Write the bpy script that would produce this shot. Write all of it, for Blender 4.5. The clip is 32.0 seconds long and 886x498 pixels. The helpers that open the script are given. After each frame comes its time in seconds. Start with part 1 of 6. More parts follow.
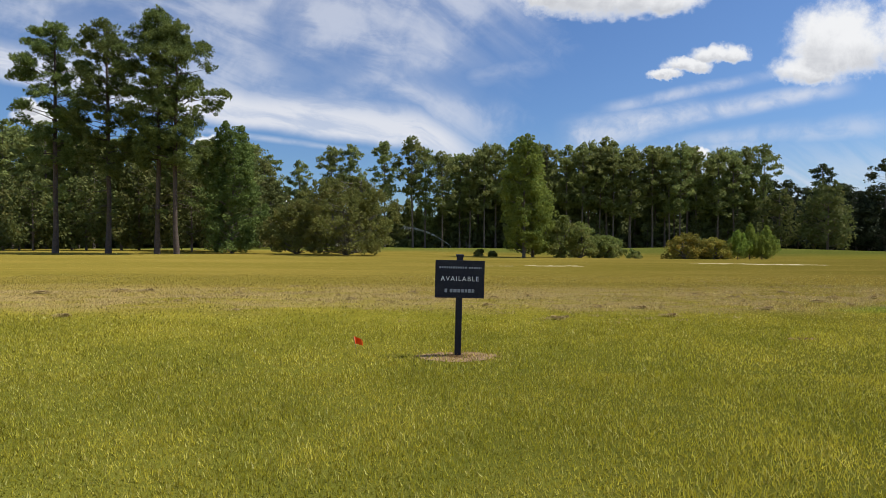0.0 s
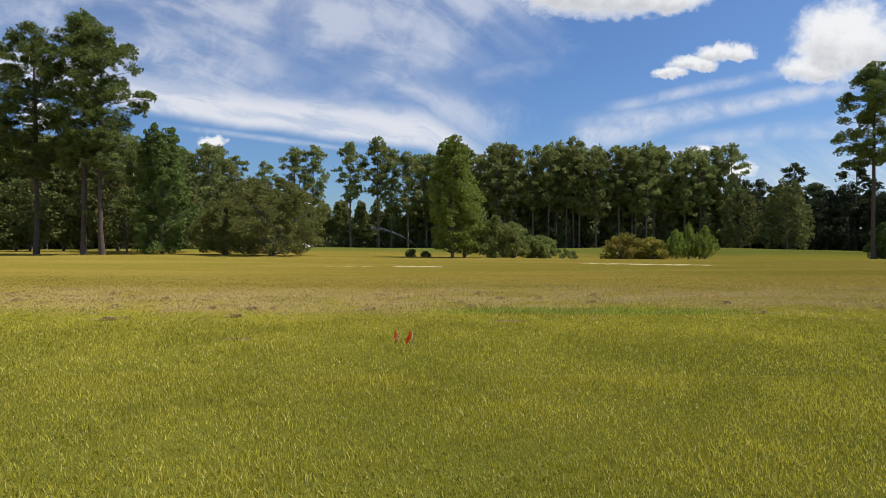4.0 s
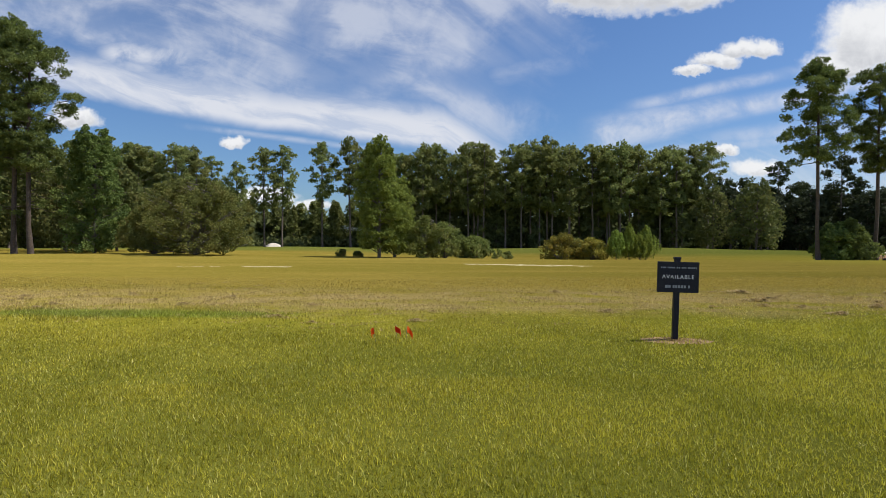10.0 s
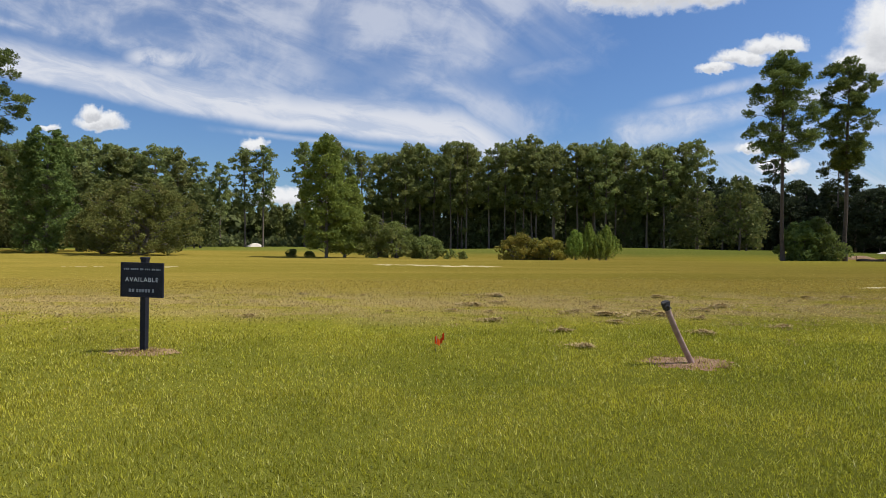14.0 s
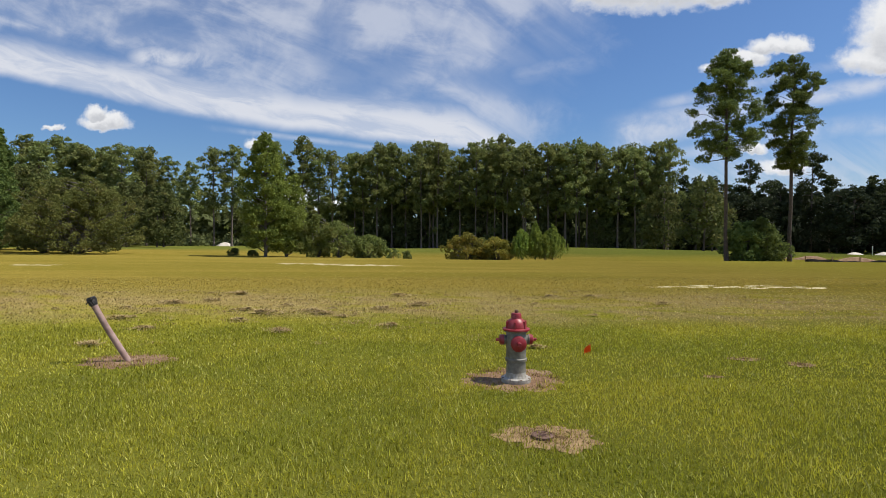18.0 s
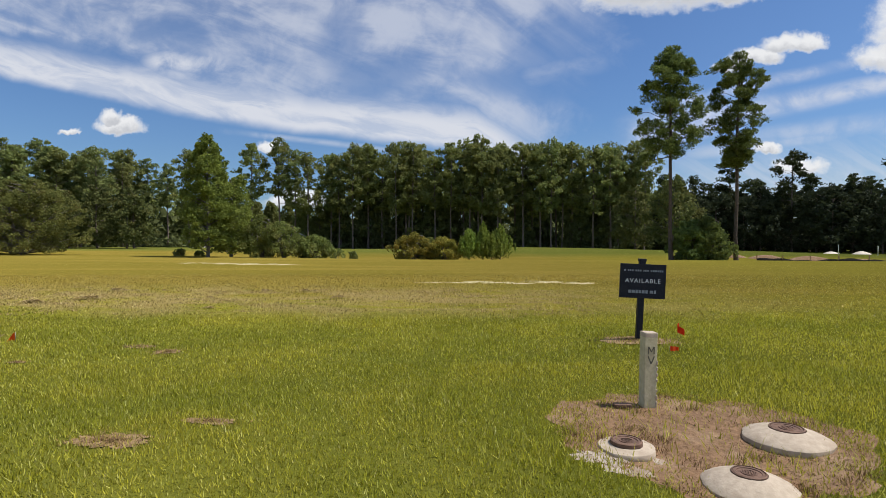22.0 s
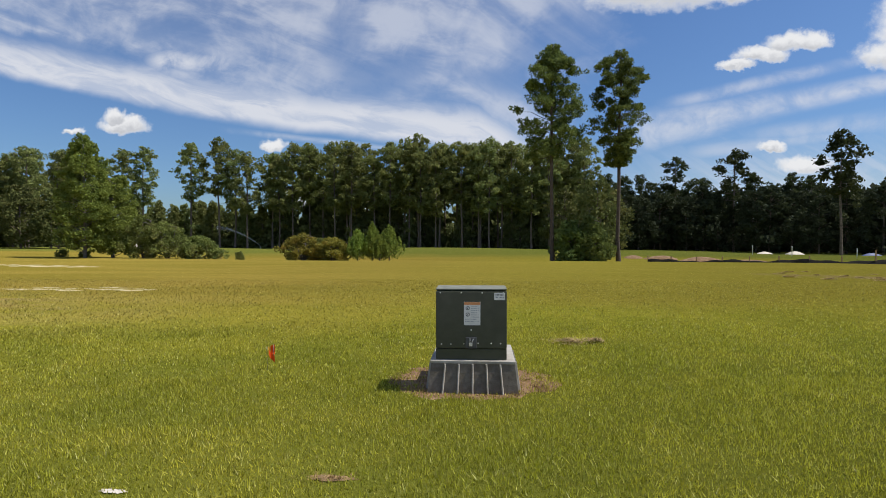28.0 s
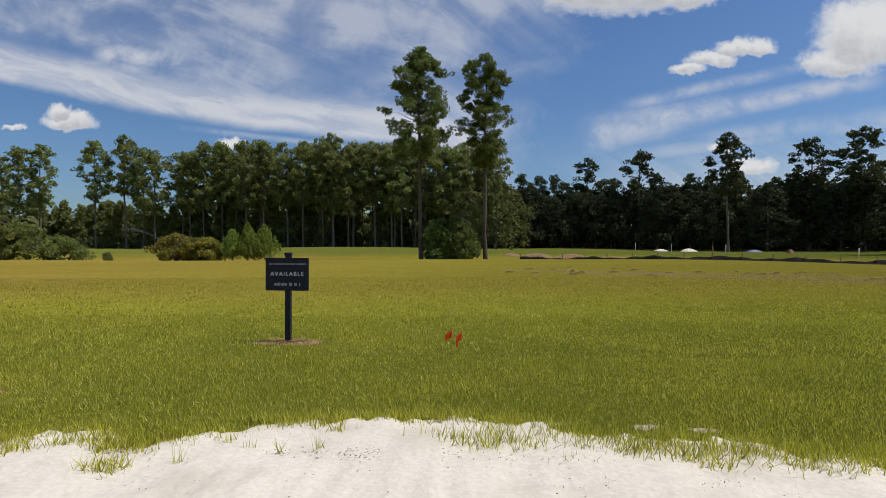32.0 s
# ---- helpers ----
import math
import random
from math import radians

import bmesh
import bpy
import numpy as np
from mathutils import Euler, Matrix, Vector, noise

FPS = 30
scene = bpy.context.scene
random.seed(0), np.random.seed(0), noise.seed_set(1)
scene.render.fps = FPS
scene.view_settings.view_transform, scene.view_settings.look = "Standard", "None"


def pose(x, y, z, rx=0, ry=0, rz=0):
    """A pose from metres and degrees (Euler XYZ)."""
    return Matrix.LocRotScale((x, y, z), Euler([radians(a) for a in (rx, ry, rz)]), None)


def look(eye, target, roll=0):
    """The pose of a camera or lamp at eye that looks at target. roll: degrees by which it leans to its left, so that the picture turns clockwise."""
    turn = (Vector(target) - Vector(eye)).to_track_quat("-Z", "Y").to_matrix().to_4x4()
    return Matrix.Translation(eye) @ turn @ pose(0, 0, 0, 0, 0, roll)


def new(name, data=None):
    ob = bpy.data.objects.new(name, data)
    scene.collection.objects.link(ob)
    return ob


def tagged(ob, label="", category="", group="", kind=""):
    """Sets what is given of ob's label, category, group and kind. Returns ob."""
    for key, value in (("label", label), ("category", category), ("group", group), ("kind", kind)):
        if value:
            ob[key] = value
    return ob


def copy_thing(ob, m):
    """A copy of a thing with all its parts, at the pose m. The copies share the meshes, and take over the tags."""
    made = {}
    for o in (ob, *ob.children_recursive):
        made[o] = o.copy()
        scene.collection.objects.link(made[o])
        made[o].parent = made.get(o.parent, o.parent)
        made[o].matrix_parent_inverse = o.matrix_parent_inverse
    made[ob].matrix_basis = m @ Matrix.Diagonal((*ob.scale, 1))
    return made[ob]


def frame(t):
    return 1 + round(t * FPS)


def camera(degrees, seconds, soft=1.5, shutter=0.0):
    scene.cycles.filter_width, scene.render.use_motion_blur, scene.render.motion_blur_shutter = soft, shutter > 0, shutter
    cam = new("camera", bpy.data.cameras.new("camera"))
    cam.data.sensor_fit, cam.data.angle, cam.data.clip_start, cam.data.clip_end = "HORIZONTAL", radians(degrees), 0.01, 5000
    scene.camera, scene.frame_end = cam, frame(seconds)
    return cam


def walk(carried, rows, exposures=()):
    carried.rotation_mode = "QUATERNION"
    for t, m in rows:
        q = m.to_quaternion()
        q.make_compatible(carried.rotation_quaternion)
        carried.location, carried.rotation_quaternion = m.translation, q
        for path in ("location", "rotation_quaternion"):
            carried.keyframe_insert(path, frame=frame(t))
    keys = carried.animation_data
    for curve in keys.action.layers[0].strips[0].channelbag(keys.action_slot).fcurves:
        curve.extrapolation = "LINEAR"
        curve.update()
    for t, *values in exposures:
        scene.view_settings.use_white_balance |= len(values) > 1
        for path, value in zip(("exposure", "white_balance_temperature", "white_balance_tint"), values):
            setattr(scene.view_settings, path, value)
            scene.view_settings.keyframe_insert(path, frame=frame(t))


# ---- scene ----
cam = camera(78.9, 32.0, soft=0.65)
PATH = [
    (0, (-6.908, -0.507, 1.449), (-6.925, 1.493, 1.415), 0.1),
    (0.5, (-5.944, -0.513, 1.465), (-5.963, 1.487, 1.433), -0.0),
    (1, (-4.935, -0.522, 1.492), (-4.955, 1.477, 1.459), -0.0),
    (1.5, (-3.904, -0.523, 1.497), (-3.926, 1.477, 1.464), -0.0),
    (2, (-2.901, -0.508, 1.482), (-2.923, 1.491, 1.45), -0.0),
    (2.5, (-1.859, -0.51, 1.465), (-1.884, 1.489, 1.433), -0.0),
    (3, (-0.681, -0.619, 1.477), (-0.709, 1.381, 1.443), 0.0),
    (3.5, (0.477, -0.698, 1.487), (0.446, 1.302, 1.453), 0.0),
    (5.5, (4.596, -0.673, 1.615), (4.559, 1.326, 1.577), 0.0),
    (6, (5.631, -0.629, 1.611), (5.594, 1.37, 1.573), 0.0),
    (6.5, (6.706, -0.621, 1.615), (6.669, 1.378, 1.577), 0.0),
    (7, (7.813, -0.706, 1.625), (7.775, 1.294, 1.587), 0.0),
    (7.5, (8.962, -0.671, 1.609), (8.921, 1.328, 1.57), -0.0),
    (8, (9.905, -0.601, 1.597), (9.863, 1.398, 1.559), 0.0),
    (8.5, (10.434, -0.536, 1.585), (10.391, 1.463, 1.548), -0.1),
    (9, (10.854, -0.427, 1.581), (10.81, 1.572, 1.544), -0.0),
    (9.5, (11.308, -0.356, 1.584), (11.263, 1.643, 1.547), 0.0),
    (10, (11.813, -0.257, 1.585), (11.712, 1.74, 1.548), 0.1),
    (10.5, (12.547, -0.104, 1.596), (12.376, 1.888, 1.559), 0.0),
    (11, (13.458, 0.041, 1.615), (13.268, 2.032, 1.577), 0.1),
    (11.5, (14.494, 0.262, 1.618), (14.336, 2.255, 1.58), 0.1),
    (12, (15.552, 0.465, 1.617), (15.391, 2.458, 1.579), 0.1),
    (12.5, (16.598, 0.612, 1.608), (16.436, 2.605, 1.57), 0.2),
    (13, (17.654, 0.816, 1.6), (17.49, 2.809, 1.563), 0.1),
    (13.5, (18.647, 1.019, 1.583), (18.481, 3.012, 1.546), 0.1),
    (14, (19.576, 1.205, 1.566), (19.407, 3.198, 1.53), 0.1),
    (14.5, (20.469, 1.389, 1.549), (20.299, 3.381, 1.514), 0.1),
    (16.5, (23.902, 1.743, 1.54), (23.724, 3.735, 1.504), 0.2),
    (17, (24.784, 1.859, 1.531), (24.605, 3.851, 1.495), 0.2),
    (17.5, (25.663, 1.96, 1.527), (25.484, 3.952, 1.491), 0.2),
    (18, (26.559, 2.049, 1.509), (26.379, 4.041, 1.473), 0.2),
    (18.5, (27.492, 2.166, 1.505), (27.31, 4.158, 1.468), 0.1),
    (19, (28.44, 2.24, 1.499), (28.258, 4.231, 1.463), 0.1),
    (19.5, (29.416, 2.302, 1.487), (29.231, 4.293, 1.451), 0.1),
    (20, (30.421, 2.378, 1.471), (30.234, 4.369, 1.435), 0.1),
    (20.5, (31.4, 2.491, 1.441), (31.212, 4.482, 1.407), 0.1),
    (21, (32.313, 2.799, 1.372), (32.208, 4.796, 1.34), 0.1),
    (21.5, (33.315, 2.823, 1.363), (33.375, 4.822, 1.329), 0.2),
    (22, (34.301, 2.852, 1.341), (34.081, 4.84, 1.31), -0.0),
    (22.5, (35.368, 2.896, 1.345), (34.786, 4.81, 1.317), -0.2),
    (23, (36.379, 3.077, 1.337), (35.778, 4.984, 1.308), -0.2),
    (23.5, (37.369, 3.363, 1.308), (36.998, 5.328, 1.278), -0.1),
    (24, (38.277, 3.617, 1.288), (38.004, 5.598, 1.258), -0.1),
    (24.5, (39.226, 3.813, 1.288), (38.97, 5.796, 1.258), -0.1),
    (25, (40.233, 4.075, 1.262), (39.985, 6.06, 1.233), -0.1),
    (25.5, (41.316, 4.252, 1.252), (41.075, 6.237, 1.222), -0.1),
    (27.5, (46.677, 4.84, 1.544), (46.444, 6.826, 1.508), -0.1),
    (28, (48.014, 4.943, 1.543), (47.783, 6.929, 1.508), -0.0),
    (28.5, (49.32, 5.071, 1.536), (49.09, 7.057, 1.5), -0.1),
    (29, (50.606, 5.173, 1.509), (50.376, 7.159, 1.473), -0.2),
    (29.5, (51.862, 5.282, 1.47), (51.635, 7.269, 1.435), -0.1),
    (30, (53.17, 5.277, 1.457), (53.069, 7.274, 1.422), -0.1),
    (30.5, (54.525, 5.273, 1.429), (54.6, 7.272, 1.393), -0.2),
    (31, (55.94, 5.141, 1.436), (56.047, 7.138, 1.398), -0.2),
    (31.5, (57.312, 5.01, 1.456), (57.415, 7.007, 1.418), -0.2),
    (32, (58.481, 4.947, 1.45), (58.39, 6.945, 1.413), -0.3),
]
walk(cam, [(t, look(eye, target, roll)) for t, eye, target, roll in PATH],
     [(0, 0.10), (23, 0.01), (27, -0.01), (29.5, 0.02), (30.2, 0.0), (31.0, -0.19), (32, -0.25)])

# ---- world, sun and exposure ----
SUN_EL, SUN_AZ = 59.0, 4.0          # azimuth from +x towards +y
SUN_DIR = Vector((math.cos(radians(SUN_AZ)) * math.cos(radians(SUN_EL)),
                  math.sin(radians(SUN_AZ)) * math.cos(radians(SUN_EL)), math.sin(radians(SUN_EL))))


class Nodes:
    """Short hand for a node tree."""

    def __init__(self, tree):
        self.tree = tree
        tree.nodes.clear()

    def add(self, kind, **props):
        node = self.tree.nodes.new(kind)
        for key, value in props.items():
            setattr(node, key, value)
        return node

    def put(self, socket, value):
        if isinstance(value, bpy.types.NodeSocket):
            self.tree.links.new(value, socket)
        elif isinstance(value, (tuple, list)) and len(value) == 3 and socket.type == "RGBA":
            socket.default_value = (*value, 1)
        else:
            socket.default_value = value

    def m(self, op, a, b=0.0, c=0.0, clamp=False):
        node = self.add("ShaderNodeMath", operation=op, use_clamp=clamp)
        for socket, value in zip(node.inputs, (a, b, c)):
            self.put(socket, value)
        return node.outputs[0]

    def step(self, x, low, high):
        node = self.add("ShaderNodeMapRange", interpolation_type="SMOOTHSTEP", clamp=True)
        for name, value in (("Value", x), ("From Min", low), ("From Max", high)):
            self.put(node.inputs[name], value)
        return node.outputs["Result"]

    def mix(self, f, a, b):
        node = self.add("ShaderNodeMix", data_type="RGBA")
        for socket, value in zip((node.inputs[0], node.inputs[6], node.inputs[7]), (f, a, b)):
            self.put(socket, value)
        return node.outputs[2]

    def noise(self, vector, scale, detail=3.0, rough=0.55, distort=0.0):
        node = self.add("ShaderNodeTexNoise")
        for name, value in (("Vector", vector), ("Scale", scale), ("Detail", detail), ("Roughness", rough), ("Distortion", distort)):
            self.put(node.inputs[name], value)
        return node.outputs["Fac"]

    def xyz(self, x, y, z):
        node = self.add("ShaderNodeCombineXYZ")
        for socket, value in zip(node.inputs, (x, y, z)):
            self.put(socket, value)
        return node.outputs[0]

    def split(self, vector):
        node = self.add("ShaderNodeSeparateXYZ")
        self.put(node.inputs[0], vector)
        return node.outputs


def make_world():
    world = bpy.data.worlds.new("sky")
    world.use_nodes = True
    scene.world = world
    n = Nodes(world.node_tree)
    sky = n.add("ShaderNodeTexSky", sky_type="NISHITA", sun_disc=False, sun_elevation=radians(SUN_EL),
                sun_rotation=radians(90 - SUN_AZ), altitude=50, air_density=1.1, dust_density=0.9, ozone_density=2.6)
    d = n.split(n.add("ShaderNodeTexCoord").outputs["Generated"])
    ahead = n.m("MAXIMUM", n.m("ABSOLUTE", d[1]), 0.08)
    u, v = n.m("DIVIDE", d[0], ahead), n.m("DIVIDE", d[2], ahead)
    flat = n.xyz(u, v, 0.0)

    def soft(value, low, high, k=1.0):
        return n.m("MULTIPLY", n.step(value, low, high), k)

    def off(value):
        return n.m("SUBTRACT", 1.0, value)

    def grain(pu, pv, seed, detail=5.0, rough=0.58, distort=0.5):
        return n.noise(n.xyz(pu, pv, seed), 1.0, detail, rough, distort)

    # a broad sheet of thin cloud with one crisp lower edge that climbs to the left
    left = n.m("MINIMUM", n.m("ADD", u, 0.05), 0.0)
    rim = n.m("SUBTRACT", n.m("ADD", 0.163, n.m("MULTIPLY", n.m("MULTIPLY", left, left), 0.08)), n.m("MULTIPLY", left, 0.095))
    rim = n.m("SUBTRACT", rim, n.m("MULTIPLY", n.m("MAXIMUM", n.m("ADD", u, 0.05), 0.0), 0.55))
    edge = n.m("SUBTRACT", v, rim)
    edge = n.m("ADD", edge, n.m("MULTIPLY", n.m("SUBTRACT", grain(n.m("MULTIPLY", u, 7.0), n.m("MULTIPLY", v, 7.0), 0.3), 0.5), 0.022))
    slant = n.m("ADD", u, n.m("MULTIPLY", edge, 1.1))
    broad = grain(n.m("MULTIPLY", slant, 3.4), n.m("MULTIPLY", edge, 9.0), 1.7, 5.0, 0.55, 0.9)
    streak = grain(n.m("MULTIPLY", slant, 7.0), n.m("MULTIPLY", edge, 26.0), 4.1, 6.0, 0.62, 0.7)
    cotton = grain(n.m("MULTIPLY", u, 13.0), n.m("MULTIPLY", v, 15.0), 7.7, 6.0, 0.6, 0.4)
    mottled = n.m("ADD", n.m("MULTIPLY", broad, 0.52), n.m("ADD", n.m("MULTIPLY", streak, 0.14), n.m("MULTIPLY", cotton, 0.34)))
    open_side = n.step(n.m("ADD", u, n.m("ADD", n.m("MULTIPLY", n.m("SUBTRACT", cotton, 0.5), 0.30), n.m("MULTIPLY", n.m("SUBTRACT", v, 0.3), -0.35))), 0.02, 0.20)
    band = n.m("MULTIPLY", soft(edge, -0.004, 0.020), off(n.step(edge, 0.045, 0.105)))
    band = n.m("MULTIPLY", n.m("MULTIPLY", band, off(n.step(u, -0.02, 0.12))), n.m("ADD", 0.62, soft(streak, 0.32, 0.60, 0.38)))
    sheet = n.m("MULTIPLY", n.step(edge, 0.0, 0.05), n.m("ADD", 0.16, soft(mottled, 0.38, 0.62, 0.46)))
    for cu, cv, ru, rv, tilt, depth in GAPS:
        du, dv = n.m("SUBTRACT", u, cu), n.m("SUBTRACT", v, cv)
        dv = n.m("DIVIDE", n.m("ADD", n.m("SUBTRACT", dv, n.m("MULTIPLY", du, tilt)), n.m("MULTIPLY", n.m("SUBTRACT", cotton, 0.5), rv * 1.2)), rv)
        du = n.m("DIVIDE", n.m("ADD", du, n.m("MULTIPLY", n.m("SUBTRACT", streak, 0.5), ru * 1.2)), ru)
        near = n.m("ADD", n.m("MULTIPLY", du, du), n.m("MULTIPLY", dv, dv))
        sheet = n.m("MULTIPLY", sheet, off(n.m("MULTIPLY", off(n.step(near, 0.0, 1.7)), depth)))
    sheet = n.m("MULTIPLY", sheet, off(open_side))
    thin = n.m("MAXIMUM", n.m("MULTIPLY", band, 0.95), sheet)
    # wind-drawn streaks in the open blue: ends, half widths at both ends, density
    fray = n.m("MULTIPLY", n.m("SUBTRACT", grain(n.m("MULTIPLY", u, 9.0), n.m("MULTIPLY", n.m("SUBTRACT", v, n.m("MULTIPLY", u, 0.22)), 34.0), 2.2), 0.5), 0.9)
    for u0, v0, u1, v1, w0, w1, dense in WISPS:
        q = n.m("DIVIDE", n.m("SUBTRACT", u, u0), u1 - u0)
        inside = n.m("MULTIPLY", n.step(q, -0.05, 0.22), off(n.step(q, 0.72, 1.05)))
        wide = n.m("ADD", w0, n.m("MULTIPLY", q, w1 - w0))
        away = n.m("DIVIDE", n.m("SUBTRACT", v, n.m("ADD", v0, n.m("MULTIPLY", q, v1 - v0))), n.m("MAXIMUM", wide, 0.003))
        away = n.m("ABSOLUTE", n.m("ADD", away, fray))
        thin = n.m("MAXIMUM", thin, n.m("MULTIPLY", n.m("MULTIPLY", inside, off(n.step(away, 0.0, 1.9))), n.m("MULTIPLY", n.m("ADD", 0.30, soft(cotton, 0.32, 0.62, 0.80)), dense)))
    low = n.m("MULTIPLY", off(n.step(v, 0.08, 0.22)), n.step(u, 0.05, 0.5))
    thin = n.m("MAXIMUM", thin, n.m("MULTIPLY", low, n.m("ADD", 0.20, soft(streak, 0.35, 0.62, 0.35))))
    # heaped clouds: place and half sizes in the same flat view of the sky
    lumps = n.m("SUBTRACT", n.noise(flat, 14.0, 7.0, 0.60, 0.2), 0.5)
    lumps2 = n.m("SUBTRACT", n.noise(flat, 44.0, 5.0, 0.6), 0.5)
    heap, shade = 0.0, 0.0
    warp = lambda seed, scale, k: n.m("MULTIPLY", n.m("SUBTRACT", n.noise(n.xyz(u, v, seed), scale, 4.0, 0.6), 0.5), k)
    cloud_u = n.m("ADD", u, n.m("ADD", warp(3.0, 14.0, 0.045), warp(5.0, 50.0, 0.022)))
    cloud_v = n.m("ADD", v, n.m("ADD", warp(8.0, 14.0, 0.035), warp(11.0, 50.0, 0.020)))
    for cu, cv, ru, rv in CLOUDS:
        du, dv = n.m("DIVIDE", n.m("SUBTRACT", cloud_u, cu), ru), n.m("DIVIDE", n.m("SUBTRACT", cloud_v, cv), rv)
        below = n.m("MINIMUM", dv, 0.0)
        e = n.m("SUBTRACT", 1.0, n.m("ADD", n.m("MULTIPLY", du, du), n.m("ADD", n.m("MULTIPLY", dv, dv), n.m("MULTIPLY", n.m("MULTIPLY", below, below), 1.5))))
        e = n.m("ADD", e, n.m("ADD", n.m("MULTIPLY", lumps, 1.0), n.m("MULTIPLY", lumps2, 0.8)))
        heap = n.m("MAXIMUM", heap, n.step(e, -0.25, 0.70))
        shade = n.m("MAXIMUM", shade, n.m("MULTIPLY", n.step(e, 0.0, 0.8), n.step(n.m("ADD", n.m("MULTIPLY", dv, -1.0), n.m("MULTIPLY", lumps, 1.5)), -0.30, 0.50)))
    front = n.step(d[1], 0.05, 0.25)
    around = n.m("MULTIPLY", n.step(n.noise(n.xyz(d[0], d[1], n.m("MULTIPLY", d[2], 2.0)), 3.0, 7.0, 0.6, 0.4), 0.40, 0.58), n.step(d[2], 0.02, 0.2))
    thin = n.m("ADD", n.m("MULTIPLY", thin, front), n.m("MULTIPLY", n.m("MULTIPLY", around, 0.55), n.m("SUBTRACT", 1.0, front)))
    thin = n.m("MULTIPLY", thin, n.m("MULTIPLY", n.step(d[2], 0.0, 0.04), n.m("SUBTRACT", 1.0, n.m("MULTIPLY", n.step(d[2], 0.5, 0.9), 0.6))))
    heap = n.m("MULTIPLY", heap, front)
    colour = n.mix(n.m("MULTIPLY", shade, 0.75), (0.88, 0.89, 0.91), (0.48, 0.50, 0.55))
    blue = n.add("ShaderNodeMixRGB", blend_type="MULTIPLY")
    n.put(blue.inputs[0], 1.0)
    n.put(blue.inputs[1], sky.outputs[0])
    n.put(blue.inputs[2], (SKY[0], SKY[1], SKY[2]))
    out = n.mix(thin, blue.outputs[0], (0.745 * CLOUD, 0.77 * CLOUD, 0.84 * CLOUD))
    bright = n.add("ShaderNodeMixRGB", blend_type="MULTIPLY")
    n.put(bright.inputs[0], 1.0)
    n.put(bright.inputs[1], colour)
    n.put(bright.inputs[2], (CLOUD, CLOUD, CLOUD))
    out = n.mix(heap, out, bright.outputs[0])
    back = n.add("ShaderNodeBackground")
    n.put(back.inputs[0], out)
    n.put(back.inputs[1], SKY_STRENGTH)
    n.tree.links.new(back.outputs[0], n.add("ShaderNodeOutputWorld").inputs[0])


SKY_STRENGTH, CLOUD, SKY = 0.085, 11.0, (0.71, 0.935, 1.25)
CLOUDS = [  # across, up, half width, half height
    (0.28, 0.455, 0.17, 0.080), (0.38, 0.440, 0.10, 0.045), (0.19, 0.445, 0.08, 0.030),
    (0.398, 0.302, 0.034, 0.013), (0.440, 0.318, 0.048, 0.020), (0.490, 0.338, 0.052, 0.024), (0.530, 0.336, 0.032, 0.026),
    (0.720, 0.350, 0.105, 0.095), (0.668, 0.312, 0.075, 0.042), (0.90, 0.360, 0.15, 0.105), (1.05, 0.33, 0.12, 0.07),
    (0.515, 0.126, 0.052, 0.022), (0.462, 0.158, 0.024, 0.012),
    (-0.758, 0.226, 0.055, 0.026), (-0.775, 0.243, 0.028, 0.022), (-0.868, 0.220, 0.028, 0.009), (-0.450, 0.184, 0.030, 0.015), (-0.39, 0.075, 0.07, 0.022), (-0.30, 0.06, 0.05, 0.015),
]
GAPS = [  # blue openings in the sheet: across, up, half sizes, tilt, depth
    (-0.90, 0.392, 0.34, 0.020, -0.16, 0.75), (-0.225, 0.315, 0.095, 0.050, 0.3, 0.70), (-0.30, 0.375, 0.05, 0.07, 0.0, 0.55),
    (0.03, 0.29, 0.10, 0.035, -0.2, 0.7), (-0.10, 0.255, 0.07, 0.022, -0.3, 0.5), (0.10, 0.33, 0.10, 0.09, 0.0, 0.7), (-0.62, 0.42, 0.10, 0.03, -0.1, 0.4),
]
WISPS = [
    (0.20, 0.180, 0.50, 0.245, 0.030, 0.016, 0.72), (0.40, 0.225, 0.76, 0.285, 0.016, 0.012, 0.66), (0.27, 0.236, 0.62, 0.310, 0.010, 0.008, 0.52),
    (0.40, 0.178, 0.90, 0.222, 0.012, 0.020, 0.40), (0.30, 0.150, 0.62, 0.185, 0.012, 0.010, 0.40), (-0.55, 0.215, -0.14, 0.162, 0.005, 0.004, 0.35),
    (0.02, 0.300, 0.20, 0.325, 0.020, 0.012, 0.22), (-0.72, 0.352, -0.50, 0.345, 0.022, 0.018, 0.80),
]
make_world()
sun_data = bpy.data.lights.new("sun", "SUN")
sun_data.energy, sun_data.angle, sun_data.color = 4.9, radians(0.55), (1.0, 0.95, 0.86)
sun = new("sun", sun_data)
sun.matrix_world = look(SUN_DIR * 300, (0, 0, 0))


